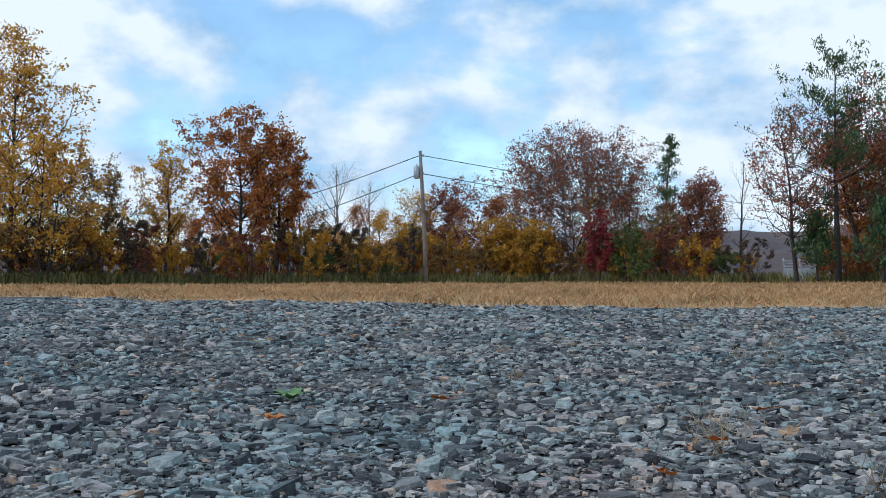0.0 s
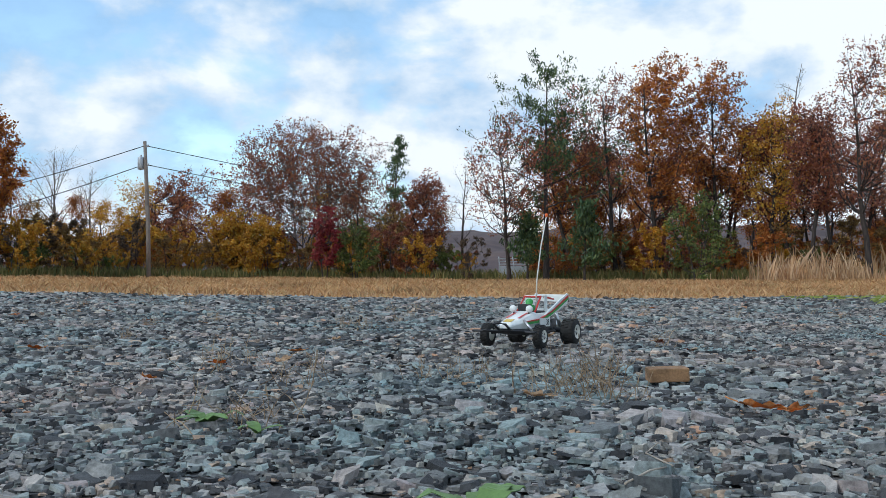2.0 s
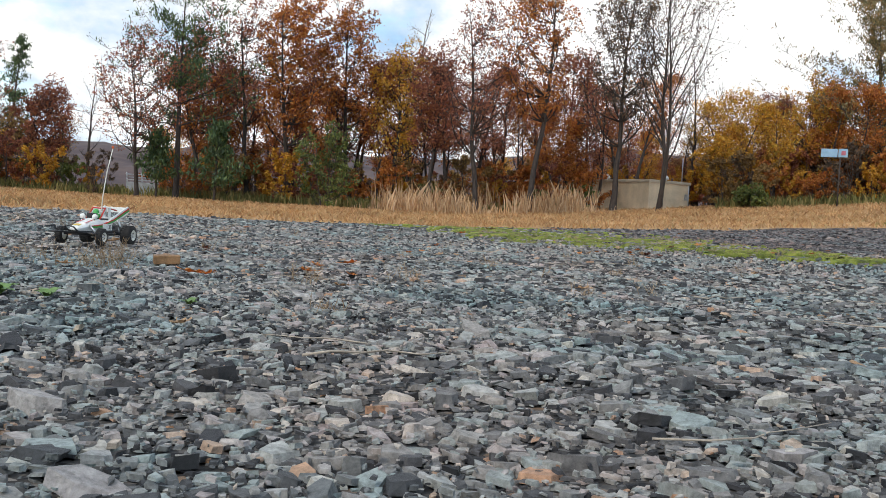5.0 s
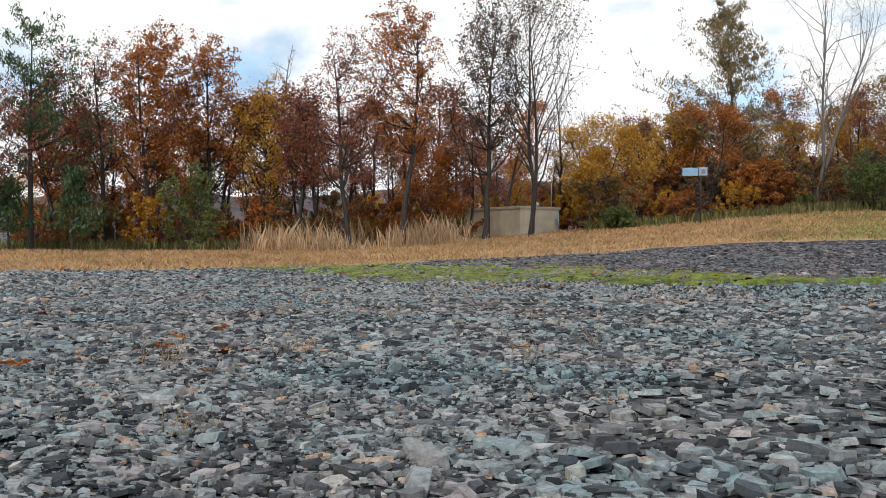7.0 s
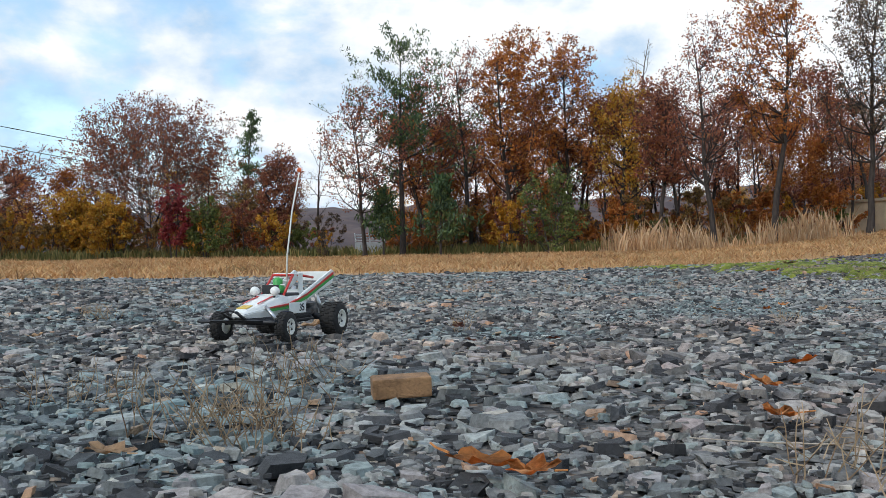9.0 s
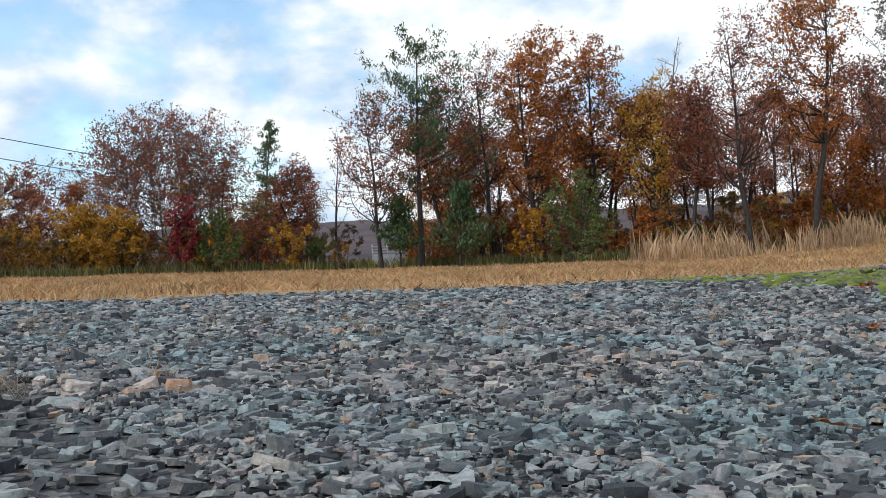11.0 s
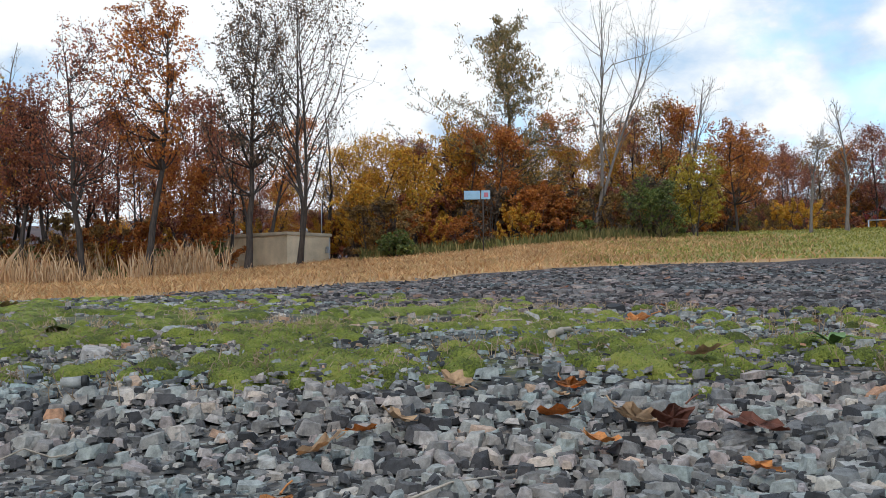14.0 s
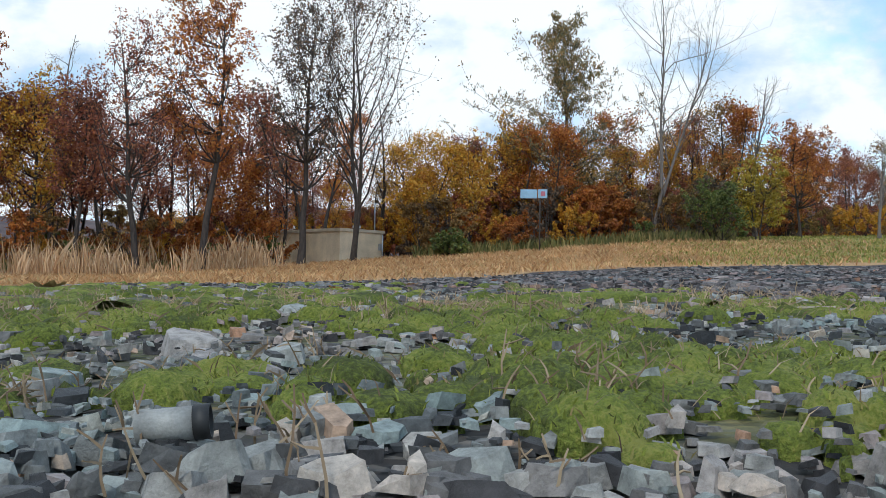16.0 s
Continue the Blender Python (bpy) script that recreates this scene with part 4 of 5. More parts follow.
DRY = leafy("dry_grass", [(0.0, (0.32, 0.17, 0.075)), (0.4, (0.50, 0.285, 0.125)), (0.8, (0.62, 0.41, 0.21)), (1.0, (0.44, 0.33, 0.15))], 0.8, 0.3)
REED = leafy("pale_reed", [(0.0, (0.36, 0.20, 0.10)), (0.5, (0.58, 0.38, 0.20)), (1.0, (0.70, 0.52, 0.34))], 0.8, 0.3)
LAWN = leafy("lawn_blades", [(0.0, (0.14, 0.15, 0.03)), (0.6, (0.26, 0.25, 0.055)), (1.0, (0.40, 0.31, 0.10))], 0.8, 0.3)
WEED = leafy("wood_edge_green", [(0.0, (0.09, 0.10, 0.03)), (0.6, (0.18, 0.17, 0.05)), (1.0, (0.34, 0.26, 0.10))], 0.8, 0.3)
rng = np.random.default_rng(21)


def polar(n, b0, b1, r0, r1, power=1.0):
    b = np.radians(rng.uniform(b0, b1, n))
    r = r0 + (r1 - r0) * rng.uniform(0, 1, n) ** power
    return 3.5 + r * np.sin(b), 4 + r * np.cos(b)


x, y = polar(120000, -58, 62, 7, 56, 0.9)
d = y - grass_edge(x)
keep = (d > rng.uniform(-0.5, 1.2, len(x))) & (np.degrees(np.arctan2(x - 3.5, y - 4)) < rng.uniform(40, 54, len(x)))
x, y = x[keep], y[keep]
r = np.hypot(x - 3.5, y - 4)
tagged(new("dry_grass", blade_mesh("dry_grass", x, y, rng.uniform(0.03, 0.10, len(x)) * (1 + r / 45) * (0.5 + 0.9 * (0.5 + 0.5 * np.sin(x * 0.8 + 2 * np.sin(y * 0.5)) * np.sin(y * 0.9 + x * 0.3))), 0.010 + r * 0.0009, rng, DRY, 1.6)), "thin tan dry grass over the verge", "grass", kind="stuff")
x, y = polar(26000, 40, 66, 18, 85, 0.7)
d = y - grass_edge(x)
keep = d > 1
x, y = x[keep], y[keep]
r = np.hypot(x - 3.5, y - 4)
tagged(new("lawn_grass", blade_mesh("lawn_grass", x, y, rng.uniform(0.05, 0.11, len(x)), 0.02 + r * 0.001, rng, LAWN, 0.6)), "short green lawn grass with fallen leaves", "grass", kind="stuff")
# weeds under the wood's edge
x, y = polar(26000, -58, 46, 0, 1)
b = np.degrees(np.arctan2(x - 3.5, y - 4))
b = rng.uniform(-58, 46, len(x))
b = b[(b < 20.5) | (b > 29)]
x = b
r = wood_line(b) - rng.uniform(-2.5, 1.6, len(x))
x, y = 3.5 + r * np.sin(np.radians(b)), 4 + r * np.cos(np.radians(b))
tagged(new("edge_weeds", blade_mesh("edge_weeds", x, y, rng.uniform(0.2, 0.75, len(x)), np.full(len(x), 0.07), rng, WEED, 0.5)), "rank green and yellow weeds along the wood", "weeds", kind="stuff")
# tall reeds in clumps by the pump house
cx, cy, ch = [], [], []
for i in range(62):
    b0 = rng.choice([rng.uniform(5, 24), rng.normal() * 0.9 + 10.5, rng.normal() * 1.0 + 14, rng.normal() * 1.1 + 19.5])
    r0 = wood_line(b0) - rng.uniform(0.3, 6.5)
    n = int(rng.uniform(25, 85))
    hh = rng.uniform(0.35, 1.7) if 8 < b0 < 21 else rng.uniform(0.25, 0.7)
    wide = rng.uniform(0.25, 0.75)
    cx.append(3.5 + r0 * math.sin(radians(b0)) + rng.normal(size=n) * wide)
    cy.append(4 + r0 * math.cos(radians(b0)) + rng.normal(size=n) * wide)
    ch.append(hh * rng.uniform(0.35, 1.1, n))
cx, cy, ch = np.concatenate(cx), np.concatenate(cy), np.concatenate(ch)
tagged(new("tall_reeds", blade_mesh("tall_reeds", cx, cy, ch, np.full(len(cx), 0.024), rng, REED, 0.5, 0.4)), "tall pale plumed grass in clumps before the wood", "reeds", kind="stuff")


# ---- the toy buggy ----
def toy_buggy():
    white = painted("white_shell", (0.80, 0.81, 0.77), 0.35, 0, 0.06, 30, 0.05, 0.001)
    black = painted("black_plastic", (0.02, 0.02, 0.022), 0.5, 0, 0.2, 40)
    rubber = painted("tyre_rubber", (0.022, 0.021, 0.02), 0.85, 0, 0.3, 60, 0.4, 0.002)
    rim_white = painted("rim_white", (0.72, 0.70, 0.62), 0.45, 0, 0.08, 40)
    red = painted("red_trim", (0.55, 0.04, 0.03), 0.4, 0, 0.1, 30)
    green = painted("green_trim", (0.05, 0.36, 0.07), 0.4, 0, 0.1, 30)
    navy = painted("navy_print", (0.03, 0.05, 0.18), 0.5)
    steel = painted("bright_steel", (0.6, 0.6, 0.6), 0.3, 0.9, 0.05, 50)
    car = new("toy_buggy")

    def shell(sections, thick=True):
        """A lofted hull from (x, half width, bottom, top, top half width)."""
        bm = bmesh.new()
        rings = []
        for x, w, zb, zt, wt in sections:
            zm = zb + (zt - zb) * 0.62
            rings.append([bm.verts.new(p) for p in ((x, -w * 0.82, zb), (x, -w, zm), (x, -wt, zt), (x, -wt * 0.4, zt + 0.003), (x, wt * 0.4, zt + 0.003), (x, wt, zt), (x, w, zm), (x, w * 0.82, zb))])
        for a, b in zip(rings, rings[1:]):
            for k in range(8):
                bm.faces.new((a[k], a[(k + 1) % 8], b[(k + 1) % 8], b[k]))
        bm.faces.new(rings[0])
        bm.faces.new(rings[-1][::-1])
        bmesh.ops.recalc_face_normals(bm, faces=bm.faces)
        bmesh.ops.bevel(bm, geom=[e for e in bm.edges if e.calc_face_angle(0) > 0.6], offset=0.0018, segments=2, affect="EDGES")
        return bm

    part("body", shell([(0.198, 0.018, 0.060, 0.070, 0.013), (0.18, 0.026, 0.056, 0.078, 0.020), (0.13, 0.036, 0.055, 0.090, 0.029), (0.07, 0.046, 0.056, 0.104, 0.038), (0.045, 0.050, 0.058, 0.112, 0.042), (0.03, 0.052, 0.058, 0.106, 0.048), (-0.055, 0.054, 0.060, 0.108, 0.050), (-0.075, 0.050, 0.066, 0.122, 0.046)]), white, car, "white wedge-shaped shell")
    part("chassis", shell([(0.185, 0.022, 0.042, 0.057, 0.02), (0.10, 0.04, 0.034, 0.056, 0.038), (-0.10, 0.045, 0.034, 0.060, 0.042), (-0.17, 0.03, 0.045, 0.085, 0.025)]), black, car, "black tub chassis")
    part("seat_well", box_bm(0.07, 0.078, 0.012, (-0.012, 0, 0.110), 0.003), black, car)
    part("roof", box_bm(0.036, 0.062, 0.005, (-0.045, 0, 0.166), 0.002, None), white, car)
    for s in (-1, 1):
        # side fin that runs up to the tail, with its stripes
        outline = [(0.02, 0.088), (-0.05, 0.120), (-0.195, 0.176), (-0.212, 0.168), (-0.195, 0.138), (-0.075, 0.098)]
        bm = bmesh.new()
        lo = [bm.verts.new((x, s * (0.052 + (0.006 if i in (2, 3, 4) else 0)), z)) for i, (x, z) in enumerate(outline)]
        hi = [bm.verts.new((x, s * (0.056 + (0.006 if i in (2, 3, 4) else 0)), z)) for i, (x, z) in enumerate(outline)]
        bm.faces.new(lo)
        bm.faces.new(hi[::-1])
        for k in range(6):
            bm.faces.new((lo[k], lo[(k + 1) % 6], hi[(k + 1) % 6], hi[k]))
        bmesh.ops.recalc_face_normals(bm, faces=bm.faces)
        part("side_fin", bm, white, car)
        for col, off, wid in ((red, 0.0, 0.0065), (green, -0.008, 0.009)):
            bm = bmesh.new()
            pts = [(-0.200, 0.166 + off, 0.0655), (-0.06, 0.111 + off * 0.8, 0.0595), (0.035, 0.086 + off * 0.6, 0.0575), (0.11, 0.079 + off * 0.5, 0.0425)]
            up = [bm.verts.new((x, s * w, z + wid / 2)) for x, z, w in pts]
            dn = [bm.verts.new((x, s * w, z - wid / 2)) for x, z, w in pts]
            up2 = [bm.verts.new((x, s * (w - 0.006), z + wid / 2)) for x, z, w in pts]
            dn2 = [bm.verts.new((x, s * (w - 0.006), z - wid / 2)) for x, z, w in pts]
            for k in range(3):
                for q in ((up, dn), (dn, dn2), (dn2, up2), (up2, up)):
                    bm.faces.new((q[0][k], q[0][k + 1], q[1][k + 1], q[1][k]))
            bmesh.ops.recalc_face_normals(bm, faces=bm.faces)
            part("stripe", bm, col, car, "red stripe" if col is red else "green stripe")
        # number board
        part("number_panel", box_bm(0.088, 0.003, 0.030, (-0.005, s * 0.0575, 0.076), 0.001, None), white, car)
        txt = bpy.data.curves.new("digits", "FONT")
        txt.body, txt.size, txt.extrude, txt.align_x = "35", 0.028, 0.0006, "CENTER"
        holder = bpy.data.objects.new("digits", txt)
        me = bpy.data.meshes.new_from_object(holder)
        bpy.data.objects.remove(holder)
        me.materials.append(black)
        o = new("race_number", me)
        o.parent = car
        o.matrix_local = pose(-0.025, s * 0.0598, 0.067, 90, 0, 0 if s < 0 else 180)
        part("print_bar", box_bm(0.05, 0.001, 0.004, (0.045, s * 0.0535, 0.068)), navy, car)
        part("nerf_bar", tube_bm([(0.06, s * 0.05, 0.05), (0.05, s * 0.068, 0.045), (-0.07, s * 0.068, 0.045), (-0.085, s * 0.05, 0.052)], 0.003, 6), black, car)
        # cage
        part("cage_tube", tube_bm([(0.028, s * 0.034, 0.110), (-0.028, s * 0.031, 0.164)], 0.0034, 8), red, car, "red roll cage tube")
        part("cage_tube", tube_bm([(-0.055, s * 0.031, 0.164), (-0.13, s * 0.036, 0.155)], 0.0034, 8), red, car, "red roll cage tube")
        part("cage_pillar", box_bm(0.022, 0.004, 0.062, (-0.058, s * 0.037, 0.138), 0.0015), white, car)
        part("headlight", lathe_bm([(0.003, -0.012), (0.010, -0.009), (0.0125, 0.0), (0.0115, 0.006), (0.002, 0.0085)], 16), white, car, "round white headlight").matrix_local = pose(0.066, s * 0.031, 0.123, 0, 90, 0)
        part("headlight_stalk", tube_bm([(0.066, s * 0.028, 0.10), (0.066, s * 0.030, 0.118)], 0.003, 6), black, car)
        # suspension
        part("front_arm", tube_bm([(0.12, s * 0.03, 0.048), (0.125, s * 0.085, 0.040)], 0.005, 6), black, car)
        part("rear_axle", tube_bm([(-0.125, s * 0.02, 0.048), (-0.125, s * 0.085, 0.044)], 0.009, 8), black, car)
        part("damper", tube_bm([(0.12, s * 0.035, 0.085), (0.125, s * 0.075, 0.045)], 0.005, 8), steel, car)
        part("damper", tube_bm([(-0.14, s * 0.03, 0.13), (-0.14, s * 0.06, 0.055)], 0.007, 8), steel, car)
        for ax, R, W, ty in ((0.125, 0.037, 0.030, 0.098), (-0.125, 0.044, 0.052, 0.104)):
            wheel = new("wheel")
            wheel.parent = car
            wheel.location = (ax, s * ty, R - 0.003)
            prof = [(R * 0.56, -W / 2), (R * 0.8, -W / 2), (R * 0.96, -W * 0.42), (R, -W * 0.25), (R, W * 0.25), (R * 0.96, W * 0.42), (R * 0.8, W / 2), (R * 0.56, W / 2)]
            bm = lathe_bm(prof, 28, "Y", False)
            # tread blocks stand up from the tyre
            for k in range(22):
                for row in (-0.3, 0.0, 0.3):
                    a = 2 * math.pi * (k + (0.5 if row == 0 else 0)) / 22
                    box_bm(0.0038, W * 0.22, R * 0.15, (R * 1.0 * math.cos(a), row * W, R * 1.0 * math.sin(a)), 0, Matrix.Rotation(-a, 3, "Y"), bm)
            part("tyre", bm, rubber, wheel, "black treaded rubber tyre")
            rim = part("rim", lathe_bm([(R * 0.10, 0.30 * W), (R * 0.42, 0.36 * W), (R * 0.50, 0.49 * W), (R * 0.57, 0.505 * W), (R * 0.57, -0.49 * W), (R * 0.2, -0.45 * W)], 24, "Y"), rim_white, wheel, "off-white plastic rim")
            if s < 0:
                rim.matrix_local = pose(0, 0, 0, 0, 0, 180)
            for k in range(5):
                a = 2 * math.pi * k / 5
                part("spoke_gap", box_bm(R * 0.16, 0.002, R * 0.14, (R * 0.33 * math.cos(a), s * 0.355 * W, R * 0.33 * math.sin(a)), 0.0005, Matrix.Rotation(-a, 3, "Y")), black, wheel)
            part("axle_nut", lathe_bm([(0.004, s * 0.30 * W), (0.004, s * 0.46 * W), (0.002, s * 0.48 * W)], 6, "Y"), steel, wheel)
    part("windscreen_bar", tube_bm([(-0.028, -0.033, 0.164), (-0.028, 0.033, 0.164)], 0.0034, 8), red, car)
    for k in range(3):
        part("roof_louvre", box_bm(0.005, 0.05, 0.003, (-0.018 + k * 0.011, 0, 0.158 - k * 0.010), 0.001), white, car)
    part("front_grille", box_bm(0.004, 0.05, 0.03, (0.038, 0, 0.124), 0.001), black, car)
    part("nose_decal", box_bm(0.03, 0.030, 0.0012, (0.165, 0, 0.0855), 0, Euler((0, 0.22, 0)).to_matrix()), painted("yellow_decal", (0.62, 0.42, 0.05), 0.5), car)
    for yy in (-0.022, 0.022):
        part("hood_stripe", box_bm(0.075, 0.006, 0.0012, (0.10, yy, 0.1015), 0, Euler((0, 0.21, 0)).to_matrix()), red, car)
    part("front_bumper", tube_bm([(0.19, -0.015, 0.05), (0.205, -0.11, 0.05), (0.20, -0.118, 0.05), (0.20, 0.118, 0.05), (0.205, 0.11, 0.05), (0.19, 0.015, 0.05)], 0.004, 8), black, car, "black tube bumper")
    part("bumper_hoop", tube_bm([(0.185, -0.02, 0.05), (0.235, -0.022, 0.075), (0.242, 0.0, 0.08), (0.235, 0.022, 0.075), (0.185, 0.02, 0.05)], 0.004, 8), black, car)
    part("gearbox", box_bm(0.06, 0.055, 0.05, (-0.15, 0, 0.06), 0.008), black, car)
    part("motor", lathe_bm([(0.008, -0.03), (0.018, -0.028), (0.018, 0.026), (0.006, 0.03)], 16, "Y"), steel, car).location = (-0.185, 0, 0.062)
    part("tail_panel", box_bm(0.004, 0.118, 0.026, (-0.2, 0, 0.158), 0.001), white, car)
    part("driver_figure", lathe_bm([(0.02, 0.11), (0.024, 0.125), (0.016, 0.136), (0.013, 0.140), (0.014, 0.150), (0.006, 0.158)], 14), green, car)
    part("antenna", tube_bm([(-0.01, 0.02, 0.11), (-0.015, 0.022, 0.22), (-0.03, 0.03, 0.34), (-0.055, 0.04, 0.45)], [0.0025, 0.0025, 0.0022, 0.002], 8), painted("antenna_clear", (0.75, 0.72, 0.62), 0.4), car, "pale plastic antenna tube")
    part("antenna_tip", lathe_bm([(0.002, -0.006), (0.0055, -0.004), (0.006, 0.004), (0.003, 0.007)], 10), painted("orange_cap", (0.85, 0.16, 0.03), 0.5), car, "orange antenna tip").location = (-0.055, 0.04, 0.452)
    tagged(car, "white toy buggy with green and red stripes on gravel", "toy car")
    return car


buggy = toy_buggy()
bx, by = 1.87, 3.75
buggy.matrix_world = pose(bx, by, land1(bx, by) + 0.022, 0, 0, -112) @ Matrix.Scale(0.88, 4)


# ---- litter on the gravel ----
rng = np.random.default_rng(33)
OAK = painted("fallen_leaf", (0.52, 0.20, 0.05), 0.75, 0, 0.3, 40, 0.3, 0.002)
TAN_LEAF = painted("fallen_leaf_tan", (0.42, 0.27, 0.15), 0.75, 0, 0.25, 40, 0.3, 0.002)
DARK_LEAF = painted("fallen_leaf_dark", (0.16, 0.05, 0.025), 0.7, 0, 0.25, 40, 0.3, 0.002)


def lobed_leaf(seed, size):
    """A curled leaf with lobes, a midrib and a stalk."""
    r = np.random.default_rng(seed)
    n, pts = 22, []
    for i in range(n):
        a = 2 * math.pi * i / n
        lobe = 0.78 + 0.22 * math.cos(a * 5) * (0.6 + 0.4 * r.uniform())
        pts.append((size * 0.5 * math.cos(a) * lobe * 1.15, size * 0.42 * math.sin(a) * lobe))
    curl, twist = r.uniform(0.15, 0.5), r.uniform(-0.4, 0.4)

    def z(x, y):
        return curl * (y * y * 2 + x * x) / size + twist * x * y / size + 0.002 * math.sin(x * 300)
    bm = bmesh.new()
    ring = [bm.verts.new((x, y, z(x, y))) for x, y in pts]
    mid = [bm.verts.new((x * 0.5, y * 0.5, z(x * 0.5, y * 0.5) - 0.001)) for x, y in pts]
    c = bm.verts.new((0, 0, -0.001))
    for k in range(n):
        q = (k + 1) % n
        bm.faces.new((ring[k], ring[q], mid[q], mid[k]))
        bm.faces.new((mid[k], mid[q], c))
    bmesh.ops.solidify(bm, geom=bm.faces[:], thickness=0.0008)
    stalk = [(-size * 0.5, 0, 0.002), (-size * 0.72, size * 0.03, 0.004), (-size * 0.85, size * 0.09, 0.006)]
    verts, faces = [], []
    tube(verts, faces, stalk, [0.0012, 0.001, 0.0009], 4)
    vs = [bm.verts.new(v) for v in verts]
    for f in faces:
        bm.faces.new([vs[i] for i in f])
    return bm


LEAVES = []
for i, m in enumerate((OAK, TAN_LEAF, OAK, DARK_LEAF, TAN_LEAF)):
    me = bpy.data.meshes.new("fallen_leaf")
    bm = lobed_leaf(70 + i, 0.06)
    bm.to_mesh(me)
    bm.free()
    me.materials.append(m)
    LEAVES.append((me, ("orange-brown", "pale tan", "orange-brown", "dark red-brown", "pale tan")[i] + " fallen oak leaf curled on the gravel"))


def drop_leaf(k, x, y, size=1.0, tilt=12):
    me, label = LEAVES[k]
    o = new("fallen_leaf", me)
    o.matrix_world = pose(x, y, land1(x, y) + 0.026, rng.uniform(-tilt, tilt), rng.uniform(-tilt, tilt), rng.uniform(0, 360)) @ Matrix.Scale(size, 4)
    tagged(o, label, "leaf", "fallen leaves")


for k, x, y, s in ((0, 2.29, 2.20, 1.15), (2, 2.33, 2.16, 0.9), (0, 2.739, 2.295, 0.8), (1, 1.90, 4.24, 1.5), (0, 2.81, 2.88, 0.9), (2, 2.67, 2.61, 0.7), (4, 1.95, 2.25, 0.9), (1, 4.946, 6.128, 1.0), (1, 5.08, 6.19, 1.0), (0, 5.02, 6.17, 0.7), (0, 5.24, 6.10, 0.9), (2, 5.20, 5.98, 0.9), (1, 5.30, 6.03, 1.0), (3, 5.38, 5.92, 1.2), (3, 5.33, 6.0, 1.0), (0, 5.33, 6.18, 0.9), (1, 5.22, 6.28, 0.8), (0, 6.20, 6.95, 1.2), (0, 3.94, 6.58, 1.1), (2, 4.50, 8.1, 1.4), (1, 5.38, 10.35, 2.4), (4, 5.6, 6.2, 0.9), (0, 4.78, 5.873, 0.8), (0, 3.25, 4.96, 0.7), (2, 3.405, 4.88, 0.6), (4, 3.556, 4.76, 0.8), (4, 3.635, 4.71, 0.6), (2, 3.506, 5.01, 0.7), (0, 1.20, 2.85, 0.8), (4, 1.31, 3.01, 0.9)):
    drop_leaf(k, x, y, s, 22)
for i in range(90):
    x, y = rng.uniform(-3, 9), rng.uniform(0.2, 13)
    drop_leaf(int(rng.integers(0, 5)), x, y, rng.uniform(0.5, 1.0))

# ---- wooden block, pipe, sticks ----
CHUNK = painted("old_wood", (0.27, 0.15, 0.07), 0.85, 0, 0.3, 25, 0.5, 0.004)
chunk = part("wooden_block", box_bm(0.082, 0.045, 0.028, (0, 0, 0.012), 0.003), CHUNK)
chunk.matrix_world = pose(2.2, 2.74, land1(2.2, 2.74) + 0.014, 3, -2, 8)
tagged(chunk, "short brown weathered wooden block on the gravel", "wood block")
PIPE_GREY = painted("pipe_grey", (0.30, 0.30, 0.28), 0.6, 0.1, 0.2, 40)
pipe = new("cut_pipe")
part("sleeve", lathe_bm([(0.0125, -0.03), (0.0145, -0.03), (0.0145, 0.022), (0.0125, 0.022)], 20), PIPE_GREY, pipe)
part("collar", lathe_bm([(0.0127, 0.018), (0.0152, 0.018), (0.0152, 0.032), (0.0127, 0.032), (0.0120, 0.010)], 20), painted("pipe_black", (0.02, 0.02, 0.02), 0.6), pipe, "black end collar")
pipe.matrix_world = pose(4.81, 6.585, land1(4.81, 6.585) + 0.018, 0, 84, -25) @ Matrix.Scale(0.56, 4)
tagged(pipe, "short grey pipe end with black collar on moss", "pipe")
STICK = painted("bleached_stick", (0.40, 0.34, 0.27), 0.9, 0, 0.25, 30, 0.4, 0.003)


def stick(x, y, length, thick, turn, name="stick", label="bleached dry stick lying on the gravel", seed=0):
    r = np.random.default_rng(seed)
    pts = [(length * (u / 5 - 0.5), r.normal() * length * 0.04, thick + abs(r.normal()) * 0.004) for u in range(6)]
    o = part(name, tube_bm(pts, [thick * (1 - 0.12 * u) for u in range(6)], 6), STICK)
    o.matrix_world = pose(x, y, land1(x, y) + 0.012, 0, 0, turn)
    tagged(o, label, "stick", "dry sticks")


stick(5.66, 6.59, 0.13, 0.008, 35, label="flat grey driftwood stick on the moss")
stick(3.92, 5.14, 0.22, 0.004, 5)
for i in range(70):
    stick(rng.uniform(-2, 6), rng.uniform(0.2, 7.5), rng.uniform(0.08, 0.28), rng.uniform(0.0012, 0.0028), rng.uniform(0, 180), seed=500 + i)

# ---- weeds ----
FRESH = painted("weed_green", (0.12, 0.21, 0.05), 0.55, 0, 0.25, 30, 0.2, 0.002)


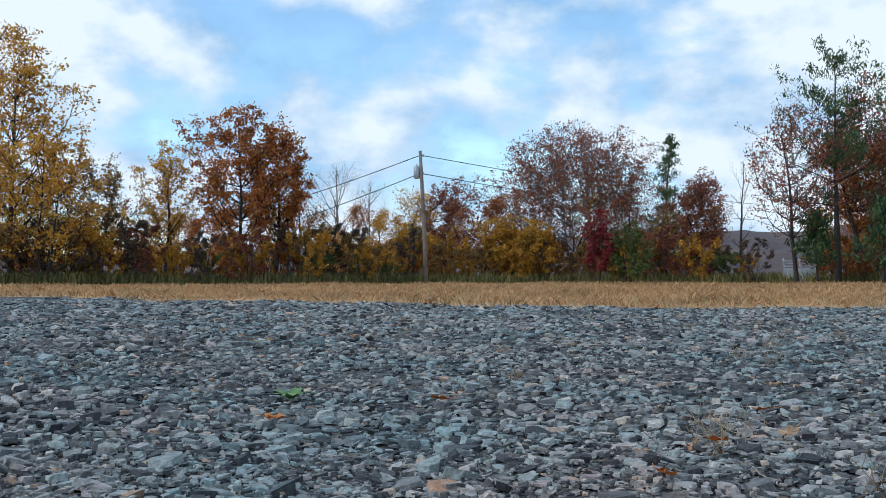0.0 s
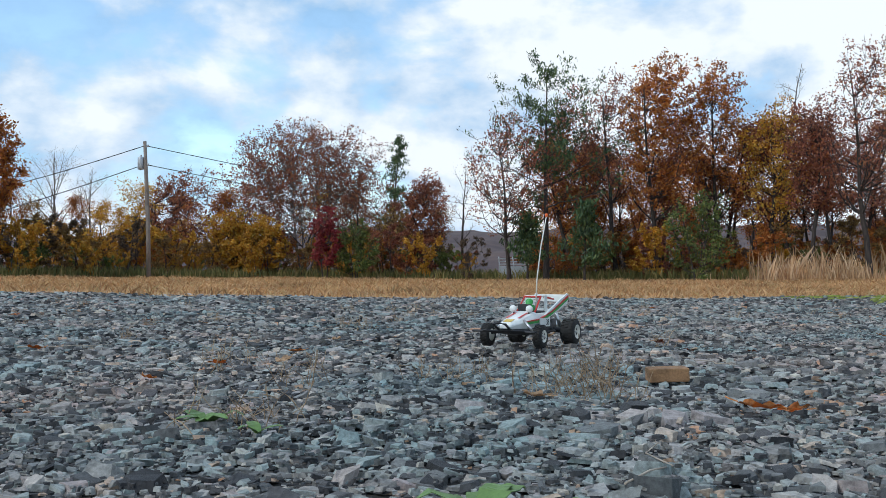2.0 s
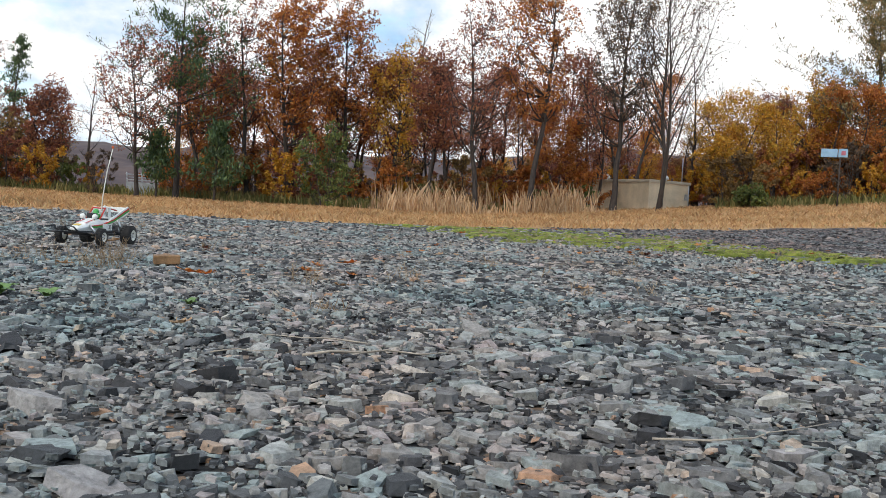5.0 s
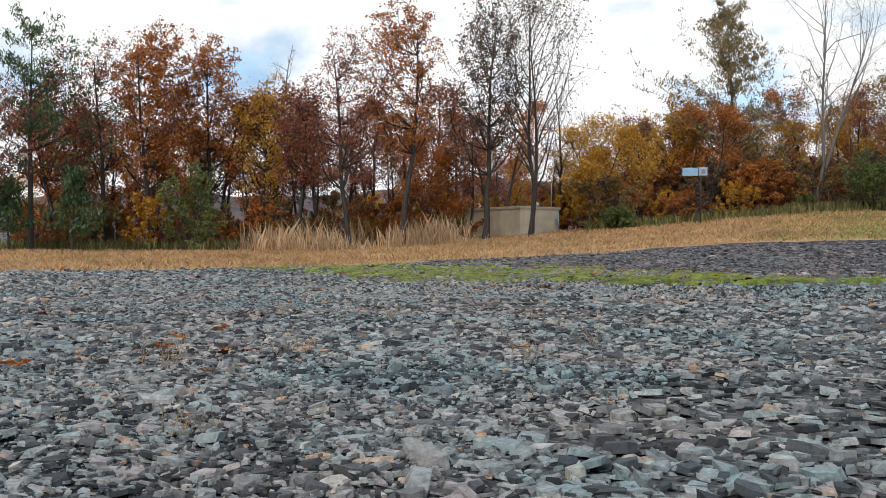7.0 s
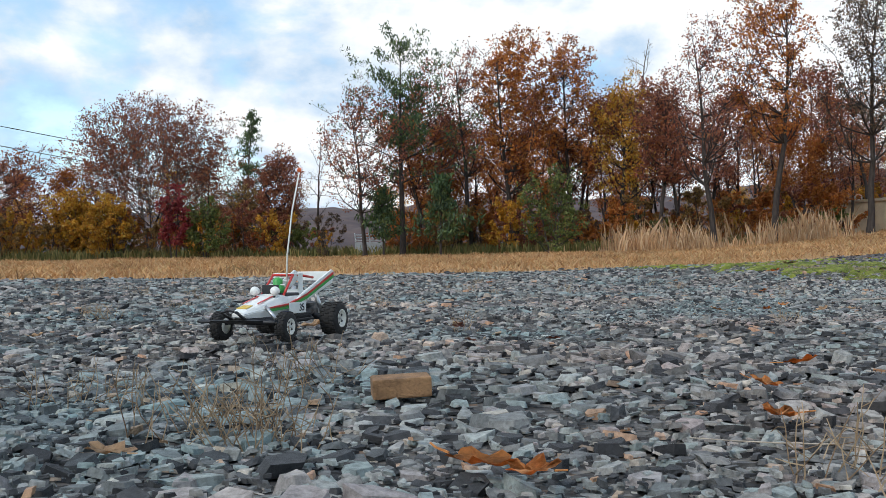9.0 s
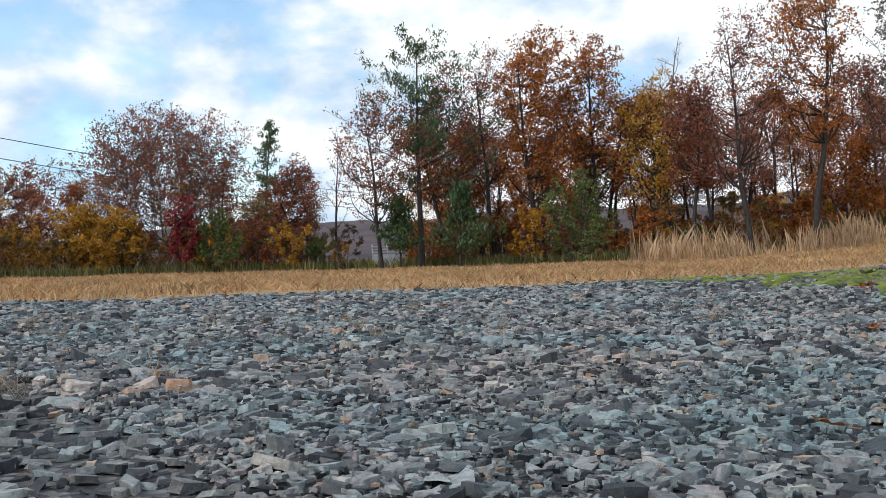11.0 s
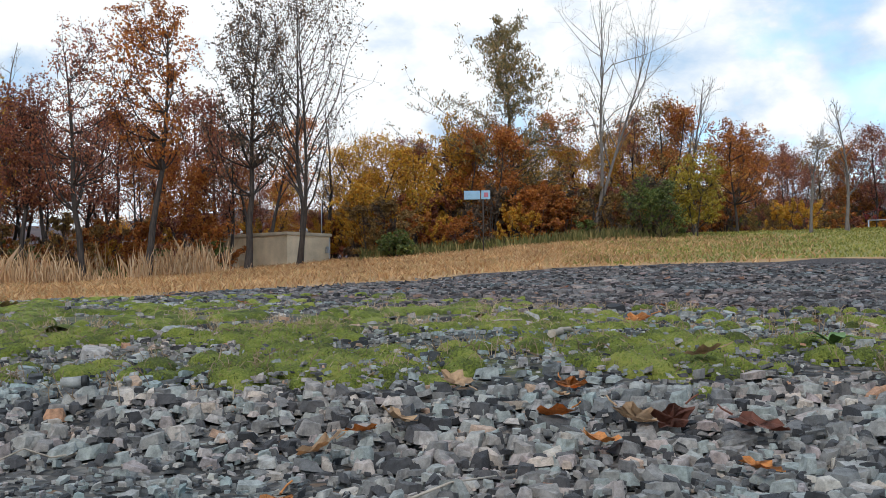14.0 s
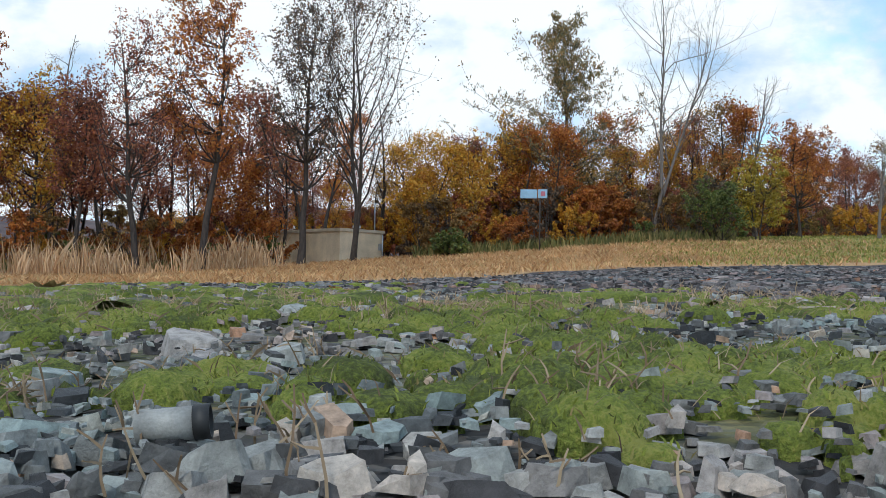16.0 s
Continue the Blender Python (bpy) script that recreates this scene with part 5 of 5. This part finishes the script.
def rosette(x, y, n, size, seed):
    """A low weed: broad pointed leaves round one root."""
    r = np.random.default_rng(seed)
    weed = new("green_weed")
    for i in range(n):
        a, L = 2 * math.pi * i / n + r.normal() * 0.3, size * r.uniform(0.6, 1.1)
        bm = bmesh.new()
        left, mid, right = [], [], []
        for u in range(6):
            f = u / 5
            w = L * 0.24 * math.sin(math.pi * min(0.98, 0.12 + 0.88 * f)) ** 0.7
            z = 0.012 + L * 0.35 * math.sin(f * 2.2) * r.uniform(0.8, 1.1)
            for row, s in ((left, -1), (mid, 0), (right, 1)):
                row.append(bm.verts.new((L * f, s * w, z + (0.10 * w if s else 0))))
        for u in range(5):
            bm.faces.new((left[u], mid[u], mid[u + 1], left[u + 1]))
            bm.faces.new((mid[u], right[u], right[u + 1], mid[u + 1]))
        bmesh.ops.rotate(bm, cent=(0, 0, 0), matrix=Matrix.Rotation(a, 3, "Z"), verts=bm.verts)
        bmesh.ops.solidify(bm, geom=bm.faces[:], thickness=0.0006)
        part("leaf", bm, FRESH, weed)
    weed.location = (x, y, land1(x, y))
    tagged(weed, "low broad-leaved green weed among the slate", "weed", "green weeds")


for i, (x, y, n, s) in enumerate(((1.935, 1.47, 9, 0.055), (2.03, 1.44, 6, 0.04), (1.50, 1.98, 8, 0.05), (1.89, 1.41, 5, 0.045), (2.3, 1.35, 4, 0.03), (0.1, 3.3, 8, 0.06), (1.6, 1.9, 3, 0.035), (2.06, 0.45, 6, 0.045), (1.98, 0.42, 5, 0.04), (1.78, 0.44, 5, 0.04), (5.75, 5.95, 6, 0.05), (5.9, 6.2, 5, 0.05))):
    rosette(x, y, n, s, 600 + i)

STRAW = leafy("straw", [(0.0, (0.22, 0.14, 0.08)), (0.5, (0.38, 0.27, 0.16)), (1.0, (0.50, 0.38, 0.24))], 0.8, 0.2)


straw_verts, straw_faces = [], []


def dry_tuft(x, y, n, height, spread, seed):
    """A dead weed: thin forked stalks."""
    r = np.random.default_rng(seed)
    verts, faces = [], []
    for _ in range(n):
        p = (r.normal() * spread, r.normal() * spread, 0)
        st = wander(p, (r.normal() * 0.45, r.normal() * 0.45, 1), height * r.uniform(0.5, 1.1), 4, r, 0.3, 0)
        tube(verts, faces, st, [0.0009, 0.0008, 0.0007, 0.0006, 0.0004], 3)
        for j in (2, 3):
            d = r.normal(size=3) + np.array([0, 0, 0.5])
            tw = wander(st[j], d / np.linalg.norm(d), height * 0.3, 2, r, 0.4, 0)
            tube(verts, faces, tw, [0.0008, 0.0006, 0.0005], 3)
    z, first = land1(x, y), len(straw_verts)
    straw_verts.extend((a + x, b + y, c + z) for a, b, c in verts)
    straw_faces.extend(tuple(i + first for i in f) for f in faces)


for i, (x, y, n, h) in enumerate(((2.07, 2.41, 34, 0.10), (1.98, 2.5, 26, 0.09), (1.72, 2.75, 16, 0.08), (1.5, 2.5, 14, 0.09), (2.6, 2.2, 14, 0.08), (1.55, 2.0, 18, 0.08), (2.9, 2.35, 16, 0.07), (1.2, 2.9, 16, 0.1), (2.05, 2.95, 18, 0.10))):
    dry_tuft(x, y, n, h, 0.035, 700 + i)
for i in range(70):
    x, y = rng.uniform(-2.5, 5.0), rng.uniform(0.9, 9)
    dry_tuft(x, y, int(rng.integers(5, 16)), rng.uniform(0.04, 0.09), 0.02, 800 + i)
for i in range(150):
    y = rng.uniform(5.4, 9.5)
    x = float(moss_line(y)) + rng.uniform(0.0, 2.6)
    dry_tuft(x, y, int(rng.integers(8, 20)), rng.uniform(0.02, 0.05), 0.04, 900 + i)

tagged(new("dry_weeds", raw_mesh("dry_weeds", straw_verts, straw_faces, STRAW)), "thin dead straw-coloured weeds in the gravel", "weeds", kind="stuff")

# ---- moss ----
MOSS = leafy("moss_cushion", [(0.0, (0.07, 0.075, 0.013)), (0.4, (0.17, 0.20, 0.026)), (0.75, (0.31, 0.35, 0.045)), (1.0, (0.34, 0.26, 0.10))], 0.9, 0.1)


def moss_patches(x, y):
    """Patchiness of the moss, two sizes."""
    big = 0.5 + 0.5 * np.sin(x * 7.1 + 1.3 * np.sin(y * 3.7)) * np.sin(y * 6.3 + 1.7 * np.sin(x * 2.9))
    small = 0.5 + 0.5 * np.sin(x * 23 + 2.1 * np.sin(y * 11.3)) * np.sin(y * 19 + 1.9 * np.sin(x * 13.7))
    return 0.65 * big + 0.35 * small


def moss_carpet(step, y0, y1, x0, x1, cushions, size, seed):
    """Cushions that merge into one low uneven carpet, open where stones show through."""
    r = np.random.default_rng(seed)
    xs, ys = np.arange(x0, x1, step), np.arange(y0, y1, step)
    h = np.full((len(ys), len(xs)), -0.02)
    cy = r.uniform(y0, y1, cushions)
    cx = r.uniform(x0, x1, cushions)
    ok = (r.uniform(0, 1, cushions) < moss_amount(cx, cy) * smooth(0.40, 0.68, moss_patches(cx, cy)))
    for a, b, rad in zip(cx[ok], cy[ok], size * np.exp((r.normal(size=ok.sum()) * 0.5).clip(-0.9, 0.8))):
        i0, i1 = max(0, int((b - rad - y0) / step)), int((b + rad - y0) / step) + 2
        j0, j1 = max(0, int((a - rad - x0) / step)), int((a + rad - x0) / step) + 2
        yy, xx = ys[i0:i1, None], xs[None, j0:j1]
        q = np.clip(1 - ((xx - a) ** 2 + (yy - b) ** 2) / rad ** 2, 0, 1)
        lift = np.where(q > 0, min(0.022, rad * 0.9) * r.uniform(0.45, 1.15) * np.sqrt(q), -0.02)
        h[i0:i1, j0:j1] = np.maximum(h[i0:i1, j0:j1], lift)
    X, Y = np.meshgrid(xs, ys)
    h = h + r.normal(size=h.shape) * 0.0011 * (h > 0)
    verts = np.stack([X, Y, land(X, Y) + h], -1).reshape(-1, 3)
    nx = len(xs)
    quad = (np.arange(len(ys) - 1)[:, None] * nx + np.arange(nx - 1)[None]).ravel()
    hf = h.ravel()
    quad = quad[(hf[quad] > 0) | (hf[quad + 1] > 0) | (hf[quad + nx] > 0) | (hf[quad + nx + 1] > 0)]
    used = np.unique(np.concatenate([quad, quad + 1, quad + nx, quad + nx + 1]))
    back = np.zeros(len(verts), int)
    back[used] = np.arange(len(used))
    me = array_mesh("moss", verts[used], back[np.stack([quad, quad + 1, quad + nx + 1, quad + nx], -1)].ravel(), np.full(len(quad), 4), MOSS_CARPET)
    me.polygons.foreach_set("use_smooth", [True] * len(me.polygons))
    tagged(new("moss", me), "bright green moss cushions along the old track", "moss", kind="stuff")
    high = verts[hf > 0.006]
    return high


def carpet_material():
    m, n, l, b = mat("moss_carpet", 0.95)
    geo = n.new("ShaderNodeNewGeometry")
    t1, t2 = noise_node(n, l, 9, 5, 0.6, geo.outputs["Position"]), noise_node(n, l, 260, 4, 0.7, geo.outputs["Position"])
    mx = n.new("ShaderNodeMath")
    mx.operation = "MULTIPLY_ADD"
    mx.inputs[1].default_value = 0.7
    l.new(t2.outputs["Fac"], mx.inputs[0])
    l.new(t1.outputs["Fac"], mx.inputs[2])
    r = ramp_node(n, [(0.55, (0.026, 0.03, 0.009)), (0.76, (0.11, 0.135, 0.019)), (0.9, (0.23, 0.28, 0.034)), (1.0, (0.36, 0.36, 0.07))])
    l.new(mx.outputs["Value"], r.inputs["Fac"])
    l.new(r.outputs["Color"], b.inputs["Base Color"])
    bumped(n, l, b, t2.outputs["Fac"], 1.0, 0.012)
    return m


MOSS_CARPET = carpet_material()
near_moss = moss_carpet(0.006, 5.6, 7.6, 4.4, 7.2, 11000, 0.0155, 51)
far_moss = moss_carpet(0.015, 7.6, 12.5, 4.2, 7.4, 5200, 0.030, 52)
side_moss = moss_carpet(0.012, 4.4, 5.6, 5.4, 9.0, 4000, 0.026, 53)
pick = near_moss[rng.integers(0, len(near_moss), 26000)]
k = len(pick)
tagged(new("moss_fuzz", blade_mesh("moss_fuzz", pick[:, 0] + rng.normal(size=k) * 0.003, pick[:, 1] + rng.normal(size=k) * 0.003, rng.uniform(0.003, 0.006, k), np.full(k, 0.0016), rng, MOSS, 1.2, z=pick[:, 2] - 0.002)), "fine upright green moss shoots", "moss", kind="stuff")
every = np.concatenate([near_moss[rng.integers(0, len(near_moss), 5000)], far_moss[rng.integers(0, len(far_moss), 2500)]])
k = len(every)
tagged(new("moss_grass", blade_mesh("moss_grass", every[:, 0] + rng.normal(size=k) * 0.02, every[:, 1] + rng.normal(size=k) * 0.02, rng.uniform(0.006, 0.014, k), np.full(k, 0.0009), rng, STRAW, 2.6, z=every[:, 2])), "short fine straw lying on the moss", "grass", kind="stuff")

# ---- slate ----
def slate_material(name, by_object=False, wet=1.0):
    m, n, l, b = mat(name, 0.72)
    if by_object:
        g = n.new("ShaderNodeObjectInfo")
        rnd = g.outputs["Random"]
    else:
        g = n.new("ShaderNodeNewGeometry")
        rnd = g.outputs["Random Per Island"]
    r = ramp_node(n, [(0.0, (0.018, 0.018, 0.02)), (0.2, (0.075, 0.074, 0.075)), (0.4, (0.195, 0.195, 0.185)), (0.56, (0.30, 0.285, 0.26)), (0.69, (0.28, 0.325, 0.305)), (0.81, (0.39, 0.39, 0.36)), (0.89, (0.34, 0.29, 0.275)), (0.965, (0.52, 0.48, 0.41)), (1.0, (0.44, 0.24, 0.13))])
    l.new(rnd, r.inputs["Fac"])
    geo = n.new("ShaderNodeNewGeometry")
    t1, t2 = noise_node(n, l, 95, 8, 0.72, geo.outputs["Position"]), noise_node(n, l, 1.3, 4, 0.5, geo.outputs["Position"])
    v = n.new("ShaderNodeMapRange")
    v.inputs["From Min"].default_value, v.inputs["From Max"].default_value = 0.3, 0.7
    v.inputs["To Min"].default_value, v.inputs["To Max"].default_value = 0.45, 1.55
    l.new(t1.outputs["Fac"], v.inputs["Value"])
    h = n.new("ShaderNodeHueSaturation")
    l.new(r.outputs["Color"], h.inputs["Color"])
    l.new(v.outputs["Result"], h.inputs["Value"])
    mx = n.new("ShaderNodeMix")
    mx.data_type, mx.blend_type = "RGBA", "MULTIPLY"
    mx.inputs["Factor"].default_value = 1.0
    tone = ramp_node(n, [(0.35, (0.70, 0.84, 0.88)), (0.5, (0.90, 0.90, 0.90)), (0.65, (0.97, 0.86, 0.82))])
    for e in tone.color_ramp.elements:
        e.color = (e.color[0] * wet, e.color[1] * wet * (0.9 if wet < 1 else 1), e.color[2] * wet * (0.93 if wet < 1 else 1), 1)
    l.new(t2.outputs["Fac"], tone.inputs["Fac"])
    l.new(h.outputs["Color"], mx.inputs["A"])
    l.new(tone.outputs["Color"], mx.inputs["B"])
    l.new(mx.outputs["Result"], b.inputs["Base Color"])
    bumped(n, l, b, t1.outputs["Fac"], 0.9, 0.004)
    return m


def stone_arrays(x, y, z, length, rng, flat=0.32, k=5, taper=(0.74, 0.98)):
    """Flat broken stones, each with its own outline, thickness, turn and tilt."""
    n = len(x)
    a = (np.arange(k)[None] + rng.uniform(-0.32, 0.32, (n, k))) * 2 * math.pi / k
    rad = rng.uniform(0.7, 1.15, (n, k)) * 0.5
    asp = rng.uniform(0.42, 0.92, (n, 1))
    hx, hy = np.cos(a) * rad, np.sin(a) * rad * asp
    flat = flat + 0.06 * smooth(4.2, 5.4, np.asarray(y, float))[:, None]
    th = rng.uniform(0.6, 1.5, (n, 1)) * flat * 0.5
    shrink = rng.uniform(*taper, (n, k))
    low = np.stack([hx, hy, np.repeat(-th, k, 1)], -1)
    off = rng.normal(size=(n, 1, 2)) * 0.06
    top = np.stack([hx * shrink + off[..., 0], hy * shrink + off[..., 1], th * rng.uniform(0.55, 1.2, (n, k))], -1)
    v = np.concatenate([low, top], 1) * length[:, None, None]
    tx, ty, tz = rng.normal(size=n) * 0.15, rng.normal(size=n) * 0.15, rng.uniform(0, 6.28, n)
    cz, sz = np.cos(tz)[:, None], np.sin(tz)[:, None]
    X, Y, Z = v[..., 0] * cz - v[..., 1] * sz, v[..., 0] * sz + v[..., 1] * cz, v[..., 2]
    Z = Z + X * tx[:, None] + Y * ty[:, None]
    v = np.stack([X + x[:, None], Y + y[:, None], Z + z[:, None]], -1)
    o = np.arange(n)[:, None] * 2 * k
    side = np.concatenate([np.stack([o[:, 0] + i, o[:, 0] + (i + 1) % k, o[:, 0] + k + (i + 1) % k, o[:, 0] + k + i], -1) for i in range(k)], 1)
    cap = o + k + np.arange(k)[None]
    return v.reshape(-1, 3), np.concatenate([side, cap], 1).ravel(), np.tile([4] * k + [k], n)


# stands along the way and the bearings that open from each
STANDS = [(1.5, 1.1, -48, 10), (2.1, 0.4, -34, 26), (2.25, -0.95, -24, 44), (2.35, 0.6, -28, 42), (3.1, 3.9, -28, 40), (4.0, 4.8, 0, 56), (4.65, 5.6, 4, 66)]


def openness(x, y):
    """Distance to the nearest stand that the spot can be seen from."""
    best = np.full(len(x), 99.0)
    for sx, sy, b0, b1 in STANDS:
        dx, dy = x - sx, y - sy
        r, b = np.hypot(dx, dy), np.degrees(np.arctan2(dx, dy))
        seen = (b > b0 - 4) & (b < b1 + 4) & (r > 0.3)
        best = np.where(seen & (r < best), r, best)
    return best


def scatter(density, lo, hi, size, seed, moss_keep=0.12):
    r = np.random.default_rng(seed)
    x0, x1, y0, y1 = -11, 20, -1.0, 19
    n = int(density * (x1 - x0) * (y1 - y0))
    x, y = r.uniform(x0, x1, n), r.uniform(y0, y1, n)
    d = openness(x, y)
    soft = r.uniform(0.85, 1.15, n)
    edge = y - grass_edge(x)
    keep = (d * soft >= lo) & (d * soft < hi) & (edge < r.uniform(-0.6, 0.6, n)) & (r.uniform(0, 1, n) > moss_amount(x, y) * (1 - moss_keep))
    x, y = x[keep], y[keep]
    return x, y, size * np.exp((r.normal(size=len(x)) * 0.42).clip(-1, 0.75))


SLATE, DAMP = slate_material("slate"), slate_material("slate_damp", False, 0.62)
for i, (density, lo, hi, size, sink, flat, sides) in enumerate(((3600, 0, 1.7, 0.0085, 0.6, 0.24, 4), (3000, 0, 2.0, 0.0168, 0.06, 0.20, 5), (1300, 0, 2.4, 0.0225, 0.07, 0.20, 5), (260, 0, 2.6, 0.033, 0.08, 0.22, 6), (1250, 2.0, 4.4, 0.024, 0.06, 0.19, 4), (380, 4.4, 9, 0.040, 0.05, 0.16, 4), (110, 9, 18, 0.066, 0.04, 0.13, 4))):
    x, y, length = scatter(density, lo, hi, size, 40 + i, 0.6 if size < 0.01 else 0.3 if size < 0.02 else 0.1)
    if size > 0.02:
        far = np.hypot(x - 4.68, y - 6.03) > 0.55
        x, y, length = x[far], y[far], length[far]
    wet = rng.uniform(0, 1, len(x)) < track(x, y)
    for mask, material, label in ((~wet, SLATE, "loose grey slate chips covering the ground"), (wet, DAMP, "damp dark purple-grey slate pressed into the track")):
        if mask.sum() > 10:
            a, b, c = x[mask], y[mask], length[mask]
            v, loops, sizes = stone_arrays(a, b, land(a, b) + c * sink + rng.uniform(0, 0.006, len(a)), c, rng, flat, sides)
            tagged(new("gravel", array_mesh("gravel", v, loops, sizes, material)), label, "gravel", kind="stuff")

# thicker broken stones heaped before the moss
r = np.random.default_rng(91)
y = r.uniform(4.4, 6.9, 9500)
x = moss_line(y) - 1.25 * r.uniform(-0.03, 1, len(y)) ** 1.1
keep = (x > 3.3) & (np.hypot(x - 4.4, y - 5.1) > 0.25)
x, y = x[keep], y[keep]
length = 0.0225 * np.exp((r.normal(size=len(x)) * 0.36).clip(-0.8, 0.65))
keep = np.hypot(x - 4.68, y - 6.03) > 0.24
x, y, length = x[keep], y[keep], length[keep]
v, loops, sizes = stone_arrays(x, y, land(x, y) + length * 0.15 + 0.003 + r.uniform(0, 0.008, len(x)), length, r, 0.28, 6, (0.45, 0.88))
tagged(new("gravel", array_mesh("gravel", v, loops, sizes, SLATE)), "thick broken grey stones heaped beside the moss", "gravel", kind="stuff")

# the larger stones, one by one
BIG = slate_material("slate_stone", True)
shapes = []
for i in range(10):
    r = np.random.default_rng(60 + i)
    v, loops, sizes = stone_arrays(np.zeros(1), np.zeros(1), np.zeros(1), np.ones(1), r, 0.36, 7, (0.45, 0.9))
    shapes.append(array_mesh("stone", v, loops, sizes, BIG))
floor = bpy.data.objects["ground"]
r = np.random.default_rng(77)
count = 0
while count < 290:
    x, y = r.uniform(-1.5, 6.5), r.uniform(-0.2, 8.0)
    if openness(np.array([x]), np.array([y]))[0] > 3.2 or moss_amount(x, y) > 0.05 or (4.2 < x < 5.5 and 5.5 < y < 6.7):
        continue
    s = 0.038 * math.exp(r.normal() * 0.25)
    o = new("stone", shapes[count % 10])
    o.parent = floor
    o.matrix_world = pose(x, y, land1(x, y) + s * 0.12 + 0.004, r.normal() * 8, r.normal() * 8, r.uniform(0, 360)) @ Matrix.Scale(s, 4)
    count += 1
